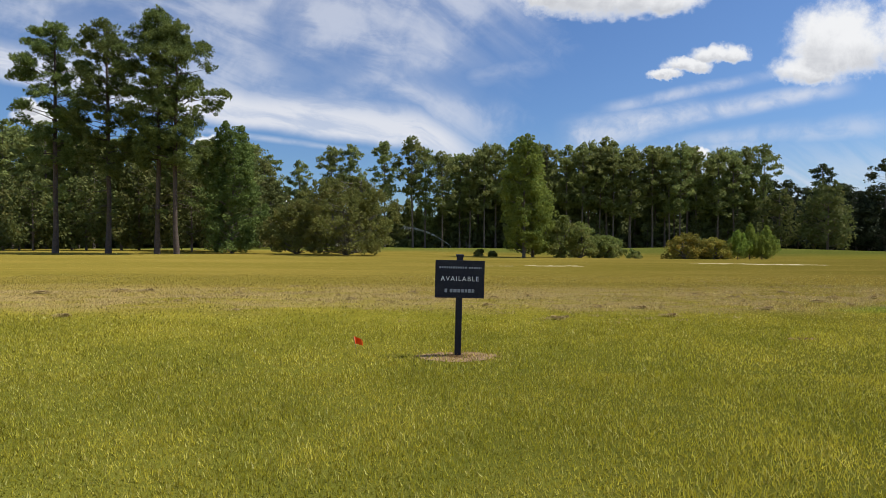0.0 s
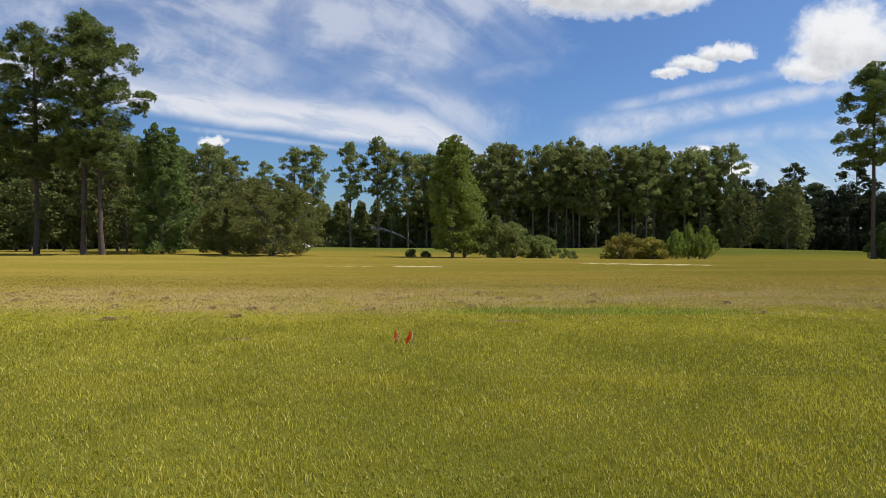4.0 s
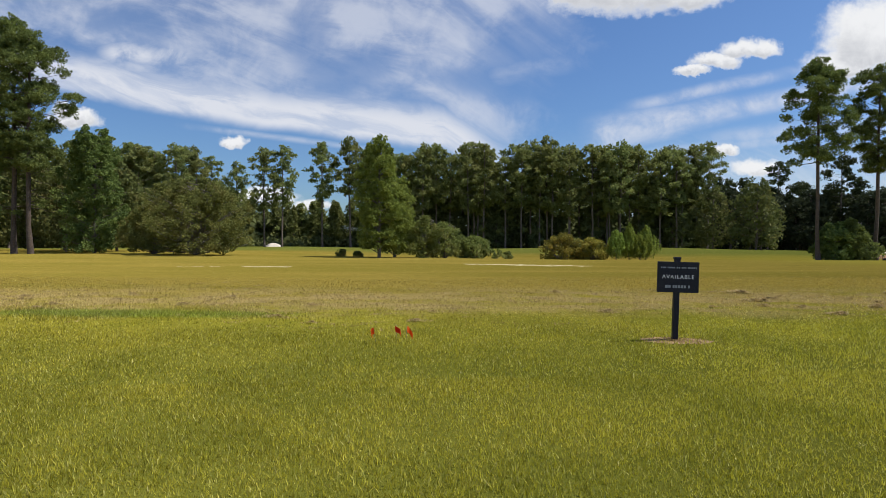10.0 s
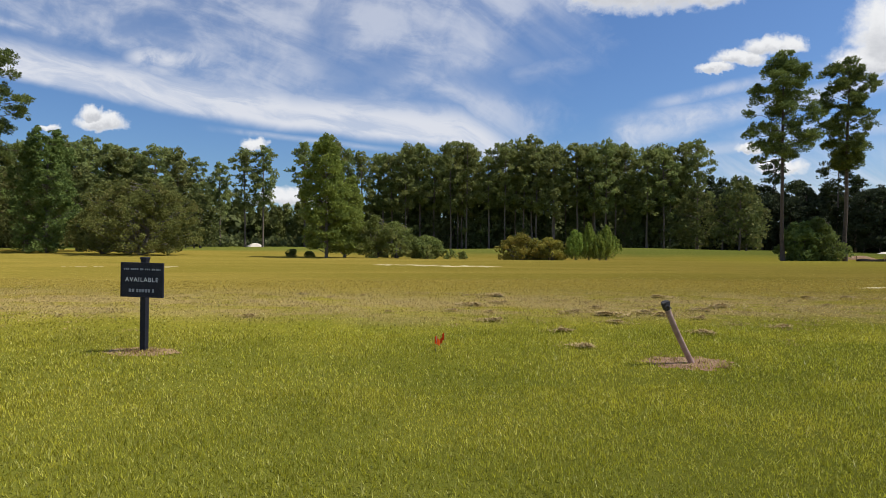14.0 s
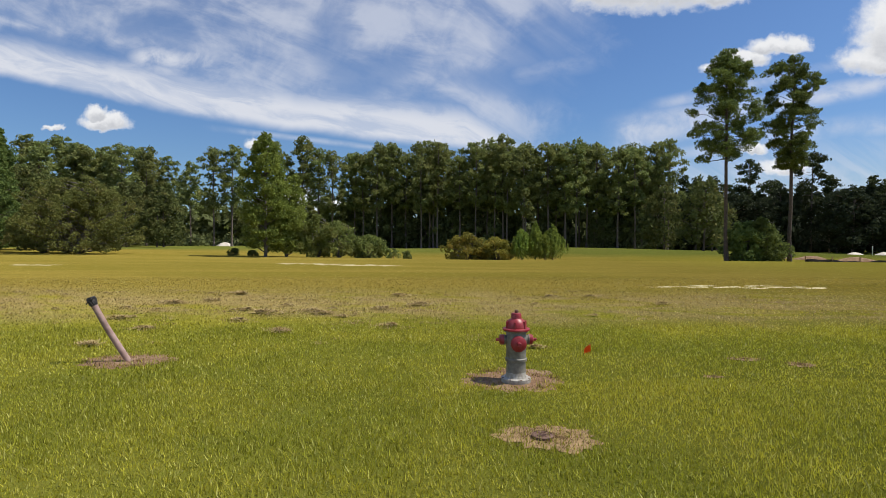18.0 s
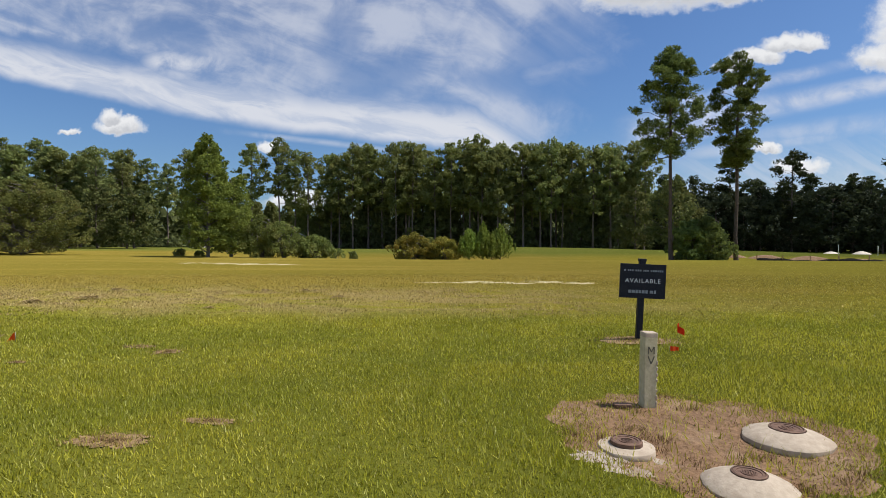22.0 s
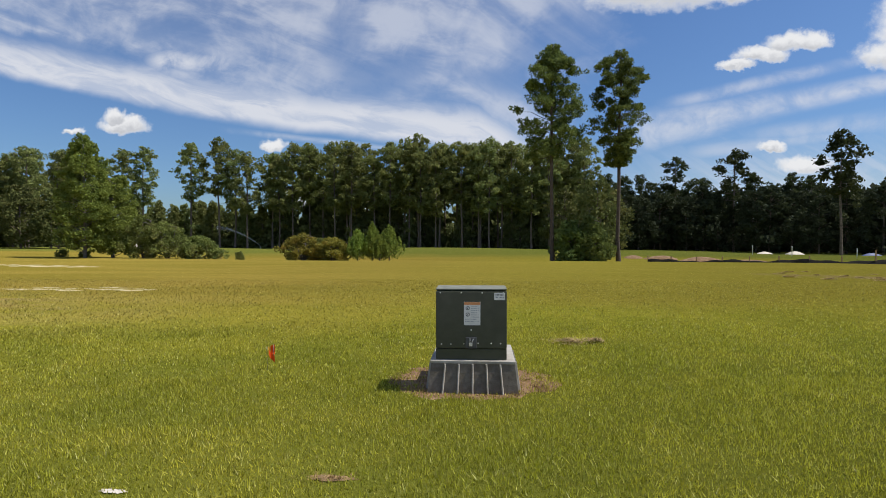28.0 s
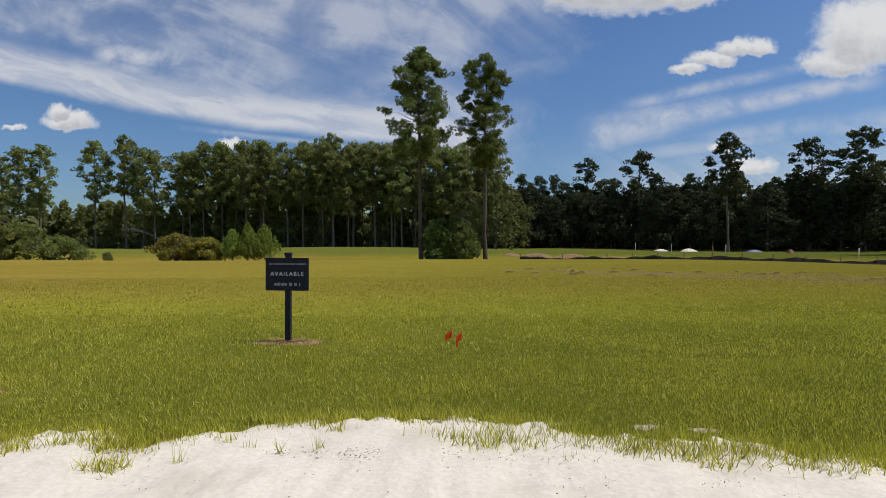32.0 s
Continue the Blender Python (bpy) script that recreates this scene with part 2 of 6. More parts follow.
# ---- materials ----
def surface(name, first, second, scale, rough=0.8, bump=0.25, third=None, scale2=1.0, metal=0.0, amount=0.6, spec=0.5):
    """A solid surface: fine grain between two colours, broader stains of a third, and relief."""
    mat = bpy.data.materials.new(name)
    mat.use_nodes = True
    n = Nodes(mat.node_tree)
    at = n.add("ShaderNodeTexCoord").outputs["Object"]
    fine = n.noise(at, scale, 5.0, 0.6)
    colour = n.mix(n.step(fine, 0.3, 0.7), first, second)
    if third:
        colour = n.mix(n.m("MULTIPLY", n.step(n.noise(at, scale2, 6.0, 0.65, 0.4), 0.48, 0.66), amount), colour, third)
    b = n.add("ShaderNodeBsdfPrincipled")
    n.put(b.inputs["Base Color"], colour)
    n.put(b.inputs["Roughness"], n.m("ADD", rough - 0.08, n.m("MULTIPLY", fine, 0.16), clamp=True))
    n.put(b.inputs["Metallic"], metal)
    n.put(b.inputs["Specular IOR Level"], spec)
    relief = n.add("ShaderNodeBump")
    n.put(relief.inputs["Strength"], bump)
    n.put(relief.inputs["Distance"], 0.02)
    n.put(relief.inputs["Height"], fine)
    n.put(b.inputs["Normal"], relief.outputs[0])
    n.tree.links.new(b.outputs[0], n.add("ShaderNodeOutputMaterial").inputs[0])
    return mat


def foliage(name, dark, light, scale=0.8, through_light=0.3, third=None):
    """Leaves: colour varies from clump to clump and leaf to leaf; some light shines through."""
    mat = bpy.data.materials.new(name)
    mat.use_nodes = True
    n = Nodes(mat.node_tree)
    at = n.add("ShaderNodeTexCoord").outputs["Object"]
    f = n.m("ADD", n.m("MULTIPLY", n.noise(at, scale, 3.0), 0.6), n.m("MULTIPLY", n.noise(at, 9.0, 1.0), 0.4))
    colour = n.mix(n.step(f, 0.32, 0.68), dark, light)
    if third:
        colour = n.mix(n.m("MULTIPLY", n.step(n.noise(at, scale * 0.7, 2.0), 0.5, 0.7), 0.6), colour, third)
    tint = n.add("ShaderNodeObjectInfo").outputs["Random"]
    hsv = n.add("ShaderNodeHueSaturation")
    n.put(hsv.inputs["Color"], colour)
    n.put(hsv.inputs["Value"], n.m("ADD", 0.85, n.m("MULTIPLY", tint, 0.3)))
    n.put(hsv.inputs["Hue"], n.m("ADD", 0.488, n.m("MULTIPLY", tint, 0.024)))
    a, b = n.add("ShaderNodeBsdfPrincipled"), n.add("ShaderNodeBsdfTranslucent")
    n.put(a.inputs["Base Color"], hsv.outputs[0])
    n.put(a.inputs["Roughness"], 0.75)
    n.put(a.inputs["Specular IOR Level"], 0.12)
    n.put(b.inputs[0], hsv.outputs[0])
    mixed = n.add("ShaderNodeMixShader")
    n.put(mixed.inputs[0], through_light)
    n.tree.links.new(a.outputs[0], mixed.inputs[1])
    n.tree.links.new(b.outputs[0], mixed.inputs[2])
    n.tree.links.new(mixed.outputs[0], n.add("ShaderNodeOutputMaterial").inputs[0])
    return mat


def field_colour(n, at):
    """The lawn's colour by place: fresh green by the road, straw-yellow further out, with patches and streaks of dry thatch."""
    p = n.split(at)
    out = n.m("ADD", n.m("SUBTRACT", p[1], n.m("MULTIPLY", n.m("MAXIMUM", p[0], 0.0), 0.10)), n.m("MULTIPLY", n.m("SUBTRACT", n.noise(at, 0.16, 4.0), 0.5), 9.0))
    patch = n.noise(at, 0.55, 5.0, 0.6, 0.5)
    wide = n.noise(n.xyz(n.m("MULTIPLY", p[0], 0.05), n.m("MULTIPLY", p[1], 0.22), 2.0), 1.0, 5.0, 0.6, 0.5)
    green = n.mix(n.step(patch, 0.35, 0.68), GRASS[0], GRASS[1])
    fresh = n.mix(n.step(patch, 0.35, 0.68), GRASS[7], GRASS[8])
    green = n.mix(n.step(n.m("ADD", p[0], n.m("MULTIPLY", n.m("SUBTRACT", patch, 0.5), 24.0)), 2.0, 24.0), green, fresh)
    green = n.mix(n.m("MULTIPLY", n.step(p[0], 42.0, 56.0), 0.3), green, GRASS[9])
    far = n.mix(n.step(wide, 0.36, 0.64), GRASS[2], GRASS[3])
    far = n.mix(n.m("MULTIPLY", n.step(p[0], 36.0, 54.0), 0.55), far, GRASS[11])
    colour = n.mix(n.step(out, 7.0, 17.0), green, far)
    row = n.m("ADD", n.m("SUBTRACT", p[1], n.m("MULTIPLY", n.m("MAXIMUM", p[0], 0.0), 0.06)), n.m("MULTIPLY", n.m("SUBTRACT", n.noise(n.xyz(n.m("MULTIPLY", p[0], 0.3), 0.0, 5.0), 1.0, 4.0), 0.5), 5.0))
    belt = n.m("MULTIPLY", n.step(row, 9.6, 11.6), n.m("SUBTRACT", 1.0, n.step(row, 13.5, 18.0)))
    belt = n.m("MULTIPLY", belt, n.m("SUBTRACT", 1.0, n.step(p[0], 32.0, 44.0)))
    dry = n.m("MULTIPLY", belt, n.step(n.noise(n.xyz(n.m("MULTIPLY", p[0], 0.45), n.m("MULTIPLY", p[1], 1.1), 0.0), 0.8, 7.0, 0.72, 0.6), 0.35, 0.58))
    colour = n.mix(n.m("MULTIPLY", dry, 0.80), colour, GRASS[4])
    lush_u = n.m("DIVIDE", n.m("SUBTRACT", p[0], 4.6), 3.8)
    lush_v = n.m("DIVIDE", n.m("ADD", n.m("SUBTRACT", p[1], 10.7), n.m("MULTIPLY", n.m("SUBTRACT", patch, 0.5), 0.9)), 0.62)
    lush = n.m("SUBTRACT", 1.0, n.step(n.m("ADD", n.m("MULTIPLY", lush_u, lush_u), n.m("MULTIPLY", lush_v, lush_v)), 0.3, 1.3))
    colour = n.mix(n.m("MULTIPLY", lush, 0.65), colour, GRASS[10])
    du, dv = n.m("DIVIDE", n.m("SUBTRACT", p[0], 70.0), 10.0), n.m("DIVIDE", n.m("SUBTRACT", n.m("ADD", p[1], n.m("MULTIPLY", n.m("SUBTRACT", p[0], 70.0), 0.8)), 26.0), 3.6)
    raked = n.m("SUBTRACT", 1.0, n.m("ADD", n.m("MULTIPLY", du, du), n.m("MULTIPLY", dv, dv)))
    raked = n.m("MULTIPLY", n.step(n.m("ADD", raked, n.m("MULTIPLY", n.m("SUBTRACT", patch, 0.5), 1.6)), -0.1, 0.6), n.step(n.noise(at, 2.2, 4.0, 0.7), 0.35, 0.6))
    colour = n.mix(n.m("MULTIPLY", raked, 0.7), colour, GRASS[5])
    fairway = n.m("ADD", p[1], n.m("MULTIPLY", n.m("SUBTRACT", n.noise(at, 0.08, 2.0), 0.5), 8.0))
    return n.mix(n.m("MULTIPLY", n.step(fairway, 73.0, 80.0), 0.85), colour, GRASS[6])


GRASS = [(0.272, 0.248, 0.022), (0.392, 0.335, 0.038), (0.250, 0.196, 0.032), (0.318, 0.236, 0.046), (0.40, 0.290, 0.125), (0.34, 0.235, 0.12), (0.130, 0.160, 0.030), (0.258, 0.258, 0.022), (0.372, 0.338, 0.036), (0.355, 0.370, 0.044), (0.180, 0.250, 0.028), (0.320, 0.285, 0.036)]


def ground_material():
    mat = bpy.data.materials.new("lawn")
    mat.use_nodes = True
    n = Nodes(mat.node_tree)
    at = n.add("ShaderNodeTexCoord").outputs["Object"]
    colour = field_colour(n, at)
    fine = n.noise(at, 40.0, 4.0, 0.7)
    clump = n.noise(at, 7.0, 4.0, 0.65)
    colour = n.mix(n.m("MULTIPLY", n.step(fine, 0.40, 0.72), 0.35), colour, (0.075, 0.075, 0.016))
    tussock = n.add("ShaderNodeMapping")
    n.put(tussock.inputs["Vector"], at)
    n.put(tussock.inputs["Scale"], (0.7, 1.0, 1.0))
    tuft = n.noise(tussock.outputs[0], 5.5, 6.0, 0.75)
    colour = n.mix(n.m("MULTIPLY", n.step(tuft, 0.47, 0.64), 0.42), colour, (0.105, 0.092, 0.014))
    colour = n.mix(n.m("MULTIPLY", n.step(n.noise(tussock.outputs[0], 9.0, 5.0, 0.75), 0.54, 0.70), 0.45), colour, (0.52, 0.40, 0.12))
    p = n.split(at)
    out = n.m("SUBTRACT", p[1], n.m("MULTIPLY", n.m("MAXIMUM", p[0], 0.0), 0.11))
    colour = n.mix(n.m("MULTIPLY", n.m("SUBTRACT", 1.0, n.step(out, 4.0, 12.0)), 0.80), colour, (0.118, 0.127, 0.022))   # soil and old thatch under the standing grass, darkened for shade between the blades
    b = n.add("ShaderNodeBsdfPrincipled")
    n.put(b.inputs["Base Color"], colour)
    n.put(b.inputs["Roughness"], 0.9)
    n.put(b.inputs["Specular IOR Level"], 0.0)
    n.put(b.inputs["Diffuse Roughness"], 1.0)
    relief = n.add("ShaderNodeBump")
    n.put(relief.inputs["Strength"], 0.7)
    n.put(relief.inputs["Distance"], 0.05)
    n.put(relief.inputs["Height"], n.m("ADD", fine, clump))
    n.put(b.inputs["Normal"], relief.outputs[0])
    n.tree.links.new(b.outputs[0], n.add("ShaderNodeOutputMaterial").inputs[0])
    return mat


def blade_material():
    mat = bpy.data.materials.new("grass_blades")
    mat.use_nodes = True
    n = Nodes(mat.node_tree)
    at = n.add("ShaderNodeTexCoord").outputs["Object"]
    colour = field_colour(n, at)
    each = n.add("ShaderNodeNewGeometry").outputs["Random Per Island"]
    hsv = n.add("ShaderNodeHueSaturation")
    n.put(hsv.inputs["Color"], colour)
    n.put(hsv.inputs["Value"], n.m("ADD", 0.62, n.m("MULTIPLY", each, 1.32)))
    colour = n.mix(n.m("MULTIPLY", n.step(each, 0.80, 1.0), 0.55), hsv.outputs[0], (0.58, 0.56, 0.24))
    colour = n.mix(n.m("MULTIPLY", n.step(n.noise(at, 31.0, 1.0), 0.58, 0.74), 0.5), colour, (0.42, 0.37, 0.17))
    a, b = n.add("ShaderNodeBsdfPrincipled"), n.add("ShaderNodeBsdfTranslucent")
    n.put(a.inputs["Base Color"], colour)
    n.put(a.inputs["Roughness"], 0.45)
    n.put(a.inputs["Specular IOR Level"], 0.3)
    shining = n.add("ShaderNodeMixRGB", blend_type="MULTIPLY")
    n.put(shining.inputs[0], 1.0)
    n.put(shining.inputs[1], colour)
    n.put(shining.inputs[2], (1.06, 1.06, 0.9))
    n.put(b.inputs[0], shining.outputs[0])
    mixed = n.add("ShaderNodeMixShader")
    n.put(mixed.inputs[0], 0.43)
    n.tree.links.new(a.outputs[0], mixed.inputs[1])
    n.tree.links.new(b.outputs[0], mixed.inputs[2])
    n.tree.links.new(mixed.outputs[0], n.add("ShaderNodeOutputMaterial").inputs[0])
    return mat


LAWN, BLADES = ground_material(), blade_material()
BARK = surface("pine_bark", (0.095, 0.072, 0.058), (0.215, 0.172, 0.140), 6.0, 0.95, 0.8, (0.07, 0.052, 0.042), 1.5)
DARK_BARK = surface("dark_pine_bark", (0.060, 0.044, 0.035), (0.125, 0.094, 0.074), 6.0, 0.95, 0.8, (0.045, 0.034, 0.028), 1.5)
BARK_GREY = surface("grey_bark", (0.10, 0.085, 0.07), (0.19, 0.17, 0.14), 7.0, 0.95, 0.7, (0.06, 0.05, 0.04), 1.5)
NEEDLES = foliage("pine_needles", (0.085, 0.118, 0.038), (0.220, 0.270, 0.074), 0.9, 0.32)
WOOD_NEEDLES = foliage("woods_pine_needles", (0.150, 0.182, 0.062), (0.275, 0.300, 0.098), 0.4, 0.42, (0.30, 0.285, 0.095))
THICKET = foliage("thicket_leaves", (0.105, 0.125, 0.050), (0.175, 0.195, 0.075), 0.4, 0.4)
SWEETGUM = foliage("broad_leaves", (0.135, 0.175, 0.040), (0.300, 0.345, 0.072), 0.6, 0.42)
SHRUB = foliage("shrub_leaves", (0.135, 0.162, 0.046), (0.255, 0.275, 0.076), 0.9, 0.45, (0.27, 0.235, 0.080))
MAPLE = foliage("maple_leaves", (0.085, 0.104, 0.034), (0.165, 0.182, 0.056), 0.6, 0.38, (0.19, 0.170, 0.058))
GOLDEN = foliage("golden_shrub_leaves", (0.175, 0.175, 0.038), (0.360, 0.320, 0.060), 1.2, 0.4, (0.42, 0.30, 0.055))
YOUNG_PINE = foliage("young_pine_needles", (0.17, 0.24, 0.044), (0.36, 0.43, 0.088), 1.5, 0.45)
# holly's own dark green, also used as the shaded colour of one sweetgum
HOLLY_SHADED_GUM = foliage("holly_and_shaded_gum_leaves", (0.085, 0.120, 0.036), (0.185, 0.230, 0.060), 1.0, 0.38)
# these two leaf colours carry the cloud shade over the right-hand woods
OAK_SHADED = foliage("shaded_oak_leaves", (0.034, 0.044, 0.024), (0.056, 0.068, 0.034), 0.5, 0.3)
SHADED_NEEDLES = foliage("shaded_pine_needles", (0.040, 0.054, 0.022), (0.080, 0.096, 0.034), 0.5, 0.25)
# dark grey painted in place of the shade inside cut marks
CARVED_SHADE = surface("carved_shadow_grey", (0.10, 0.09, 0.06), (0.15, 0.14, 0.10), 20.0, 0.95, 0.2)
SIGN_BLACK = surface("sign_paint", (0.011, 0.012, 0.020), (0.018, 0.019, 0.030), 30.0, 0.55, 0.05, (0.028, 0.029, 0.038), 5.0, spec=0.22)
LETTER = surface("letter_white", (0.62, 0.64, 0.68), (0.75, 0.76, 0.78), 30.0, 0.6, 0.0)
LETTER_DIM = surface("letter_grey", (0.22, 0.24, 0.28), (0.30, 0.32, 0.36), 30.0, 0.6, 0.0)
DIRT = surface("bare_dirt", (0.150, 0.080, 0.038), (0.262, 0.155, 0.080), 26.0, 0.95, 1.0, (0.33, 0.220, 0.130), 2.6, amount=0.7)
THATCH = surface("dry_grass", (0.205, 0.128, 0.052), (0.355, 0.240, 0.110), 22.0, 0.95, 0.9, (0.15, 0.090, 0.042), 4.0)
WASHED = surface("washed_sandy_soil", (0.36, 0.295, 0.230), (0.47, 0.400, 0.325), 22.0, 0.95, 0.8, (0.27, 0.190, 0.125), 4.0, amount=0.8)
PALE_STRAW = surface("pale_straw", (0.40, 0.32, 0.13), (0.58, 0.50, 0.29), 7.0, 0.95, 0.7, (0.34, 0.26, 0.07), 1.8)
HAY = surface("old_hay", (0.32, 0.225, 0.090), (0.49, 0.370, 0.165), 22.0, 0.95, 0.3, (0.24, 0.165, 0.06), 5.0)
STRAW = surface("lying_straw", (0.185, 0.105, 0.040), (0.335, 0.222, 0.092), 30.0, 0.9, 0.3, (0.13, 0.070, 0.028), 5.0)
SAND = surface("pale_sand", (0.585, 0.528, 0.450), (0.670, 0.610, 0.525), 25.0, 0.95, 0.35, (0.49, 0.430, 0.355), 1.4, amount=0.6)
FLAG = foliage("flag_orange", (0.74, 0.095, 0.020), (0.84, 0.150, 0.028), 9.0, 0.5)
WIRE = surface("flag_wire", (0.20, 0.19, 0.18), (0.3, 0.29, 0.27), 30.0, 0.5, 0.0, metal=0.8)
HYDRANT_RED = surface("hydrant_red", (0.22, 0.010, 0.018), (0.31, 0.020, 0.028), 18.0, 0.42, 0.15, (0.42, 0.12, 0.12), 8.0, amount=0.4)
HYDRANT_SILVER = surface("hydrant_silver", (0.155, 0.145, 0.122), (0.235, 0.222, 0.192), 20.0, 0.55, 0.2, (0.10, 0.083, 0.062), 6.0, metal=0.1)
FOOT_SILVER = surface("weathered_silver", (0.30, 0.28, 0.24), (0.44, 0.42, 0.37), 26.0, 0.7, 0.3, (0.15, 0.115, 0.08), 9.0)
CONCRETE = surface("cast_concrete", (0.40, 0.320, 0.235), (0.50, 0.410, 0.310), 18.0, 0.9, 0.35, (0.31, 0.235, 0.165), 3.0)
OLD_CONCRETE = surface("weathered_concrete", (0.47, 0.415, 0.250), (0.58, 0.520, 0.340), 18.0, 0.92, 0.4, (0.38, 0.325, 0.180), 5.0)
# one concrete in two colours: darkened for the shaded block, lightened for sunlit edges
PAD_SHADE = surface("pad_concrete_shade", (0.135, 0.116, 0.092), (0.205, 0.180, 0.146), 16.0, 0.9, 0.3, (0.10, 0.082, 0.064), 2.5)
PAD_LIT = surface("pad_concrete_lit", (0.33, 0.305, 0.265), (0.43, 0.405, 0.36), 16.0, 0.9, 0.3, (0.25, 0.22, 0.18), 2.5)
# cabinet green lightened to paint in the sunlight on its top
ROOF_LIT = surface("roof_green_lit", (0.15, 0.155, 0.12), (0.22, 0.225, 0.18), 12.0, 0.7, 0.1, (0.10, 0.10, 0.08), 3.0)
IRON = surface("rusty_iron", (0.13, 0.075, 0.05), (0.22, 0.13, 0.09), 22.0, 0.8, 0.6, (0.09, 0.06, 0.05), 7.0, metal=0.3)
PIPE = surface("weathered_pipe", (0.29, 0.180, 0.150), (0.39, 0.262, 0.225), 12.0, 0.7, 0.25, (0.19, 0.110, 0.09), 4.0)
RUBBER = surface("black_tape", (0.015, 0.014, 0.014), (0.035, 0.03, 0.03), 30.0, 0.6, 0.3)
CABINET = surface("cabinet_green", (0.036, 0.041, 0.024), (0.048, 0.053, 0.032), 12.0, 0.45, 0.06, (0.065, 0.068, 0.046), 3.0)
STEEL = surface("bright_steel", (0.55, 0.55, 0.54), (0.68, 0.68, 0.67), 30.0, 0.35, 0.05, metal=0.9)
PAPER = surface("label_white", (0.66, 0.65, 0.62), (0.74, 0.73, 0.70), 20.0, 0.6, 0.0)
ORANGE = surface("label_orange", (0.55, 0.22, 0.07), (0.62, 0.27, 0.10), 20.0, 0.6, 0.0)
INK = surface("label_ink", (0.05, 0.05, 0.05), (0.10, 0.10, 0.10), 20.0, 0.6, 0.0)
POST_WOOD = surface("stake_wood", (0.30, 0.18, 0.10), (0.42, 0.27, 0.16), 14.0, 0.85, 0.4)
FENCE_BLACK = surface("silt_cloth", (0.008, 0.007, 0.006), (0.018, 0.016, 0.013), 8.0, 0.9, 0.5, spec=0.15)
# tarp and cloth colours lowered to hold the shade they lie in
TARP_SHADED = surface("shaded_blue_tarp", (0.03, 0.055, 0.16), (0.05, 0.08, 0.22), 6.0, 0.6, 0.3)
PINK_SHADED = surface("faded_red_cloth_shaded", (0.14, 0.045, 0.045), (0.20, 0.07, 0.065), 6.0, 0.7, 0.3)
PVC = surface("white_pvc", (0.70, 0.70, 0.68), (0.78, 0.78, 0.76), 10.0, 0.5, 0.05)
WATER = surface("sprinkler_water", (0.72, 0.74, 0.76), (0.82, 0.84, 0.86), 5.0, 0.2, 0.1)


# ---- helpers of this scene ----
def part(name, bm, material, parent=None, label=""):
    """Links a bmesh as one mesh object, under a thing or part."""
    mesh = bpy.data.meshes.new(name)
    bm.to_mesh(mesh)
    bm.free()
    mesh.materials.append(material)
    ob = new(name, mesh)
    ob.parent = parent
    return tagged(ob, label)


def array_mesh(name, verts, faces, material, parent=None, smooth=False):
    """One mesh object from arrays of places and of three- or four-cornered faces."""
    mesh = bpy.data.meshes.new(name)
    verts, faces = np.asarray(verts, np.float32), np.asarray(faces, np.int32)
    k = faces.shape[1]
    mesh.vertices.add(len(verts))
    mesh.vertices.foreach_set("co", verts.ravel())
    mesh.loops.add(faces.size)
    mesh.loops.foreach_set("vertex_index", faces.ravel())
    mesh.polygons.add(len(faces))
    mesh.polygons.foreach_set("loop_start", np.arange(0, faces.size, k, dtype=np.int32))
    mesh.polygons.foreach_set("loop_total", np.full(len(faces), k, np.int32))
    mesh.polygons.foreach_set("use_smooth", np.full(len(faces), smooth))
    mesh.update(calc_edges=True)
    mesh.materials.append(material)
    ob = new(name, mesh)
    ob.parent = parent
    return ob


def thing(name, x, y, z, label, category, group="", turn=0.0, kind=""):
    ob = new(name)
    ob.empty_display_size = 0.2
    ob.matrix_basis = pose(x, y, z, 0, 0, turn)
    return tagged(ob, label, category, group, kind)


def box(bm, cx, cy, cz, sx, sy, sz, bevel=0.0, turn=None):
    made = bmesh.ops.create_cube(bm, size=1.0)
    vs = made["verts"]
    bmesh.ops.scale(bm, vec=(sx, sy, sz), verts=vs)
    if bevel:
        edges = list({e for v in vs for e in v.link_edges})
        vs = bmesh.ops.bevel(bm, geom=edges, offset=bevel, segments=2, affect="EDGES", profile=0.6)["verts"]
        vs = list({v for v in vs})
    if turn is not None:
        bmesh.ops.transform(bm, matrix=turn, verts=vs)
    bmesh.ops.translate(bm, vec=(cx, cy, cz), verts=vs)
    return vs


def lathe(bm, rings, sides=20, axis=None, caps=True, wobble=None):
    """A body of revolution from (radius, height) rings; axis: a matrix that places it."""
    loops = []
    for r, h in rings:
        ring = []
        for i in range(sides):
            a = 2 * math.pi * i / sides
            k = 1.0 if wobble is None else 1.0 + wobble(a, h)
            p = Vector((r * k * math.cos(a), r * k * math.sin(a), h))
            ring.append(bm.verts.new(axis @ p if axis else p))
        loops.append(ring)
    ways = [math.atan2(h1 - h0, r1 - r0) for (r0, h0), (r1, h1) in zip(rings, rings[1:])]
    for a, b in zip(loops, loops[1:]):
        for i in range(sides):
            face = bm.faces.new((a[i], a[(i + 1) % sides], b[(i + 1) % sides], b[i]))
            face.smooth = True
    for k in range(1, len(loops) - 1):
        if abs(math.remainder(ways[k] - ways[k - 1], 2 * math.pi)) > 0.55:
            for i in range(sides):
                bm.edges.get((loops[k][i], loops[k][(i + 1) % sides])).smooth = False
    if caps:
        bm.faces.new(list(reversed(loops[0])))
        bm.faces.new(loops[-1])


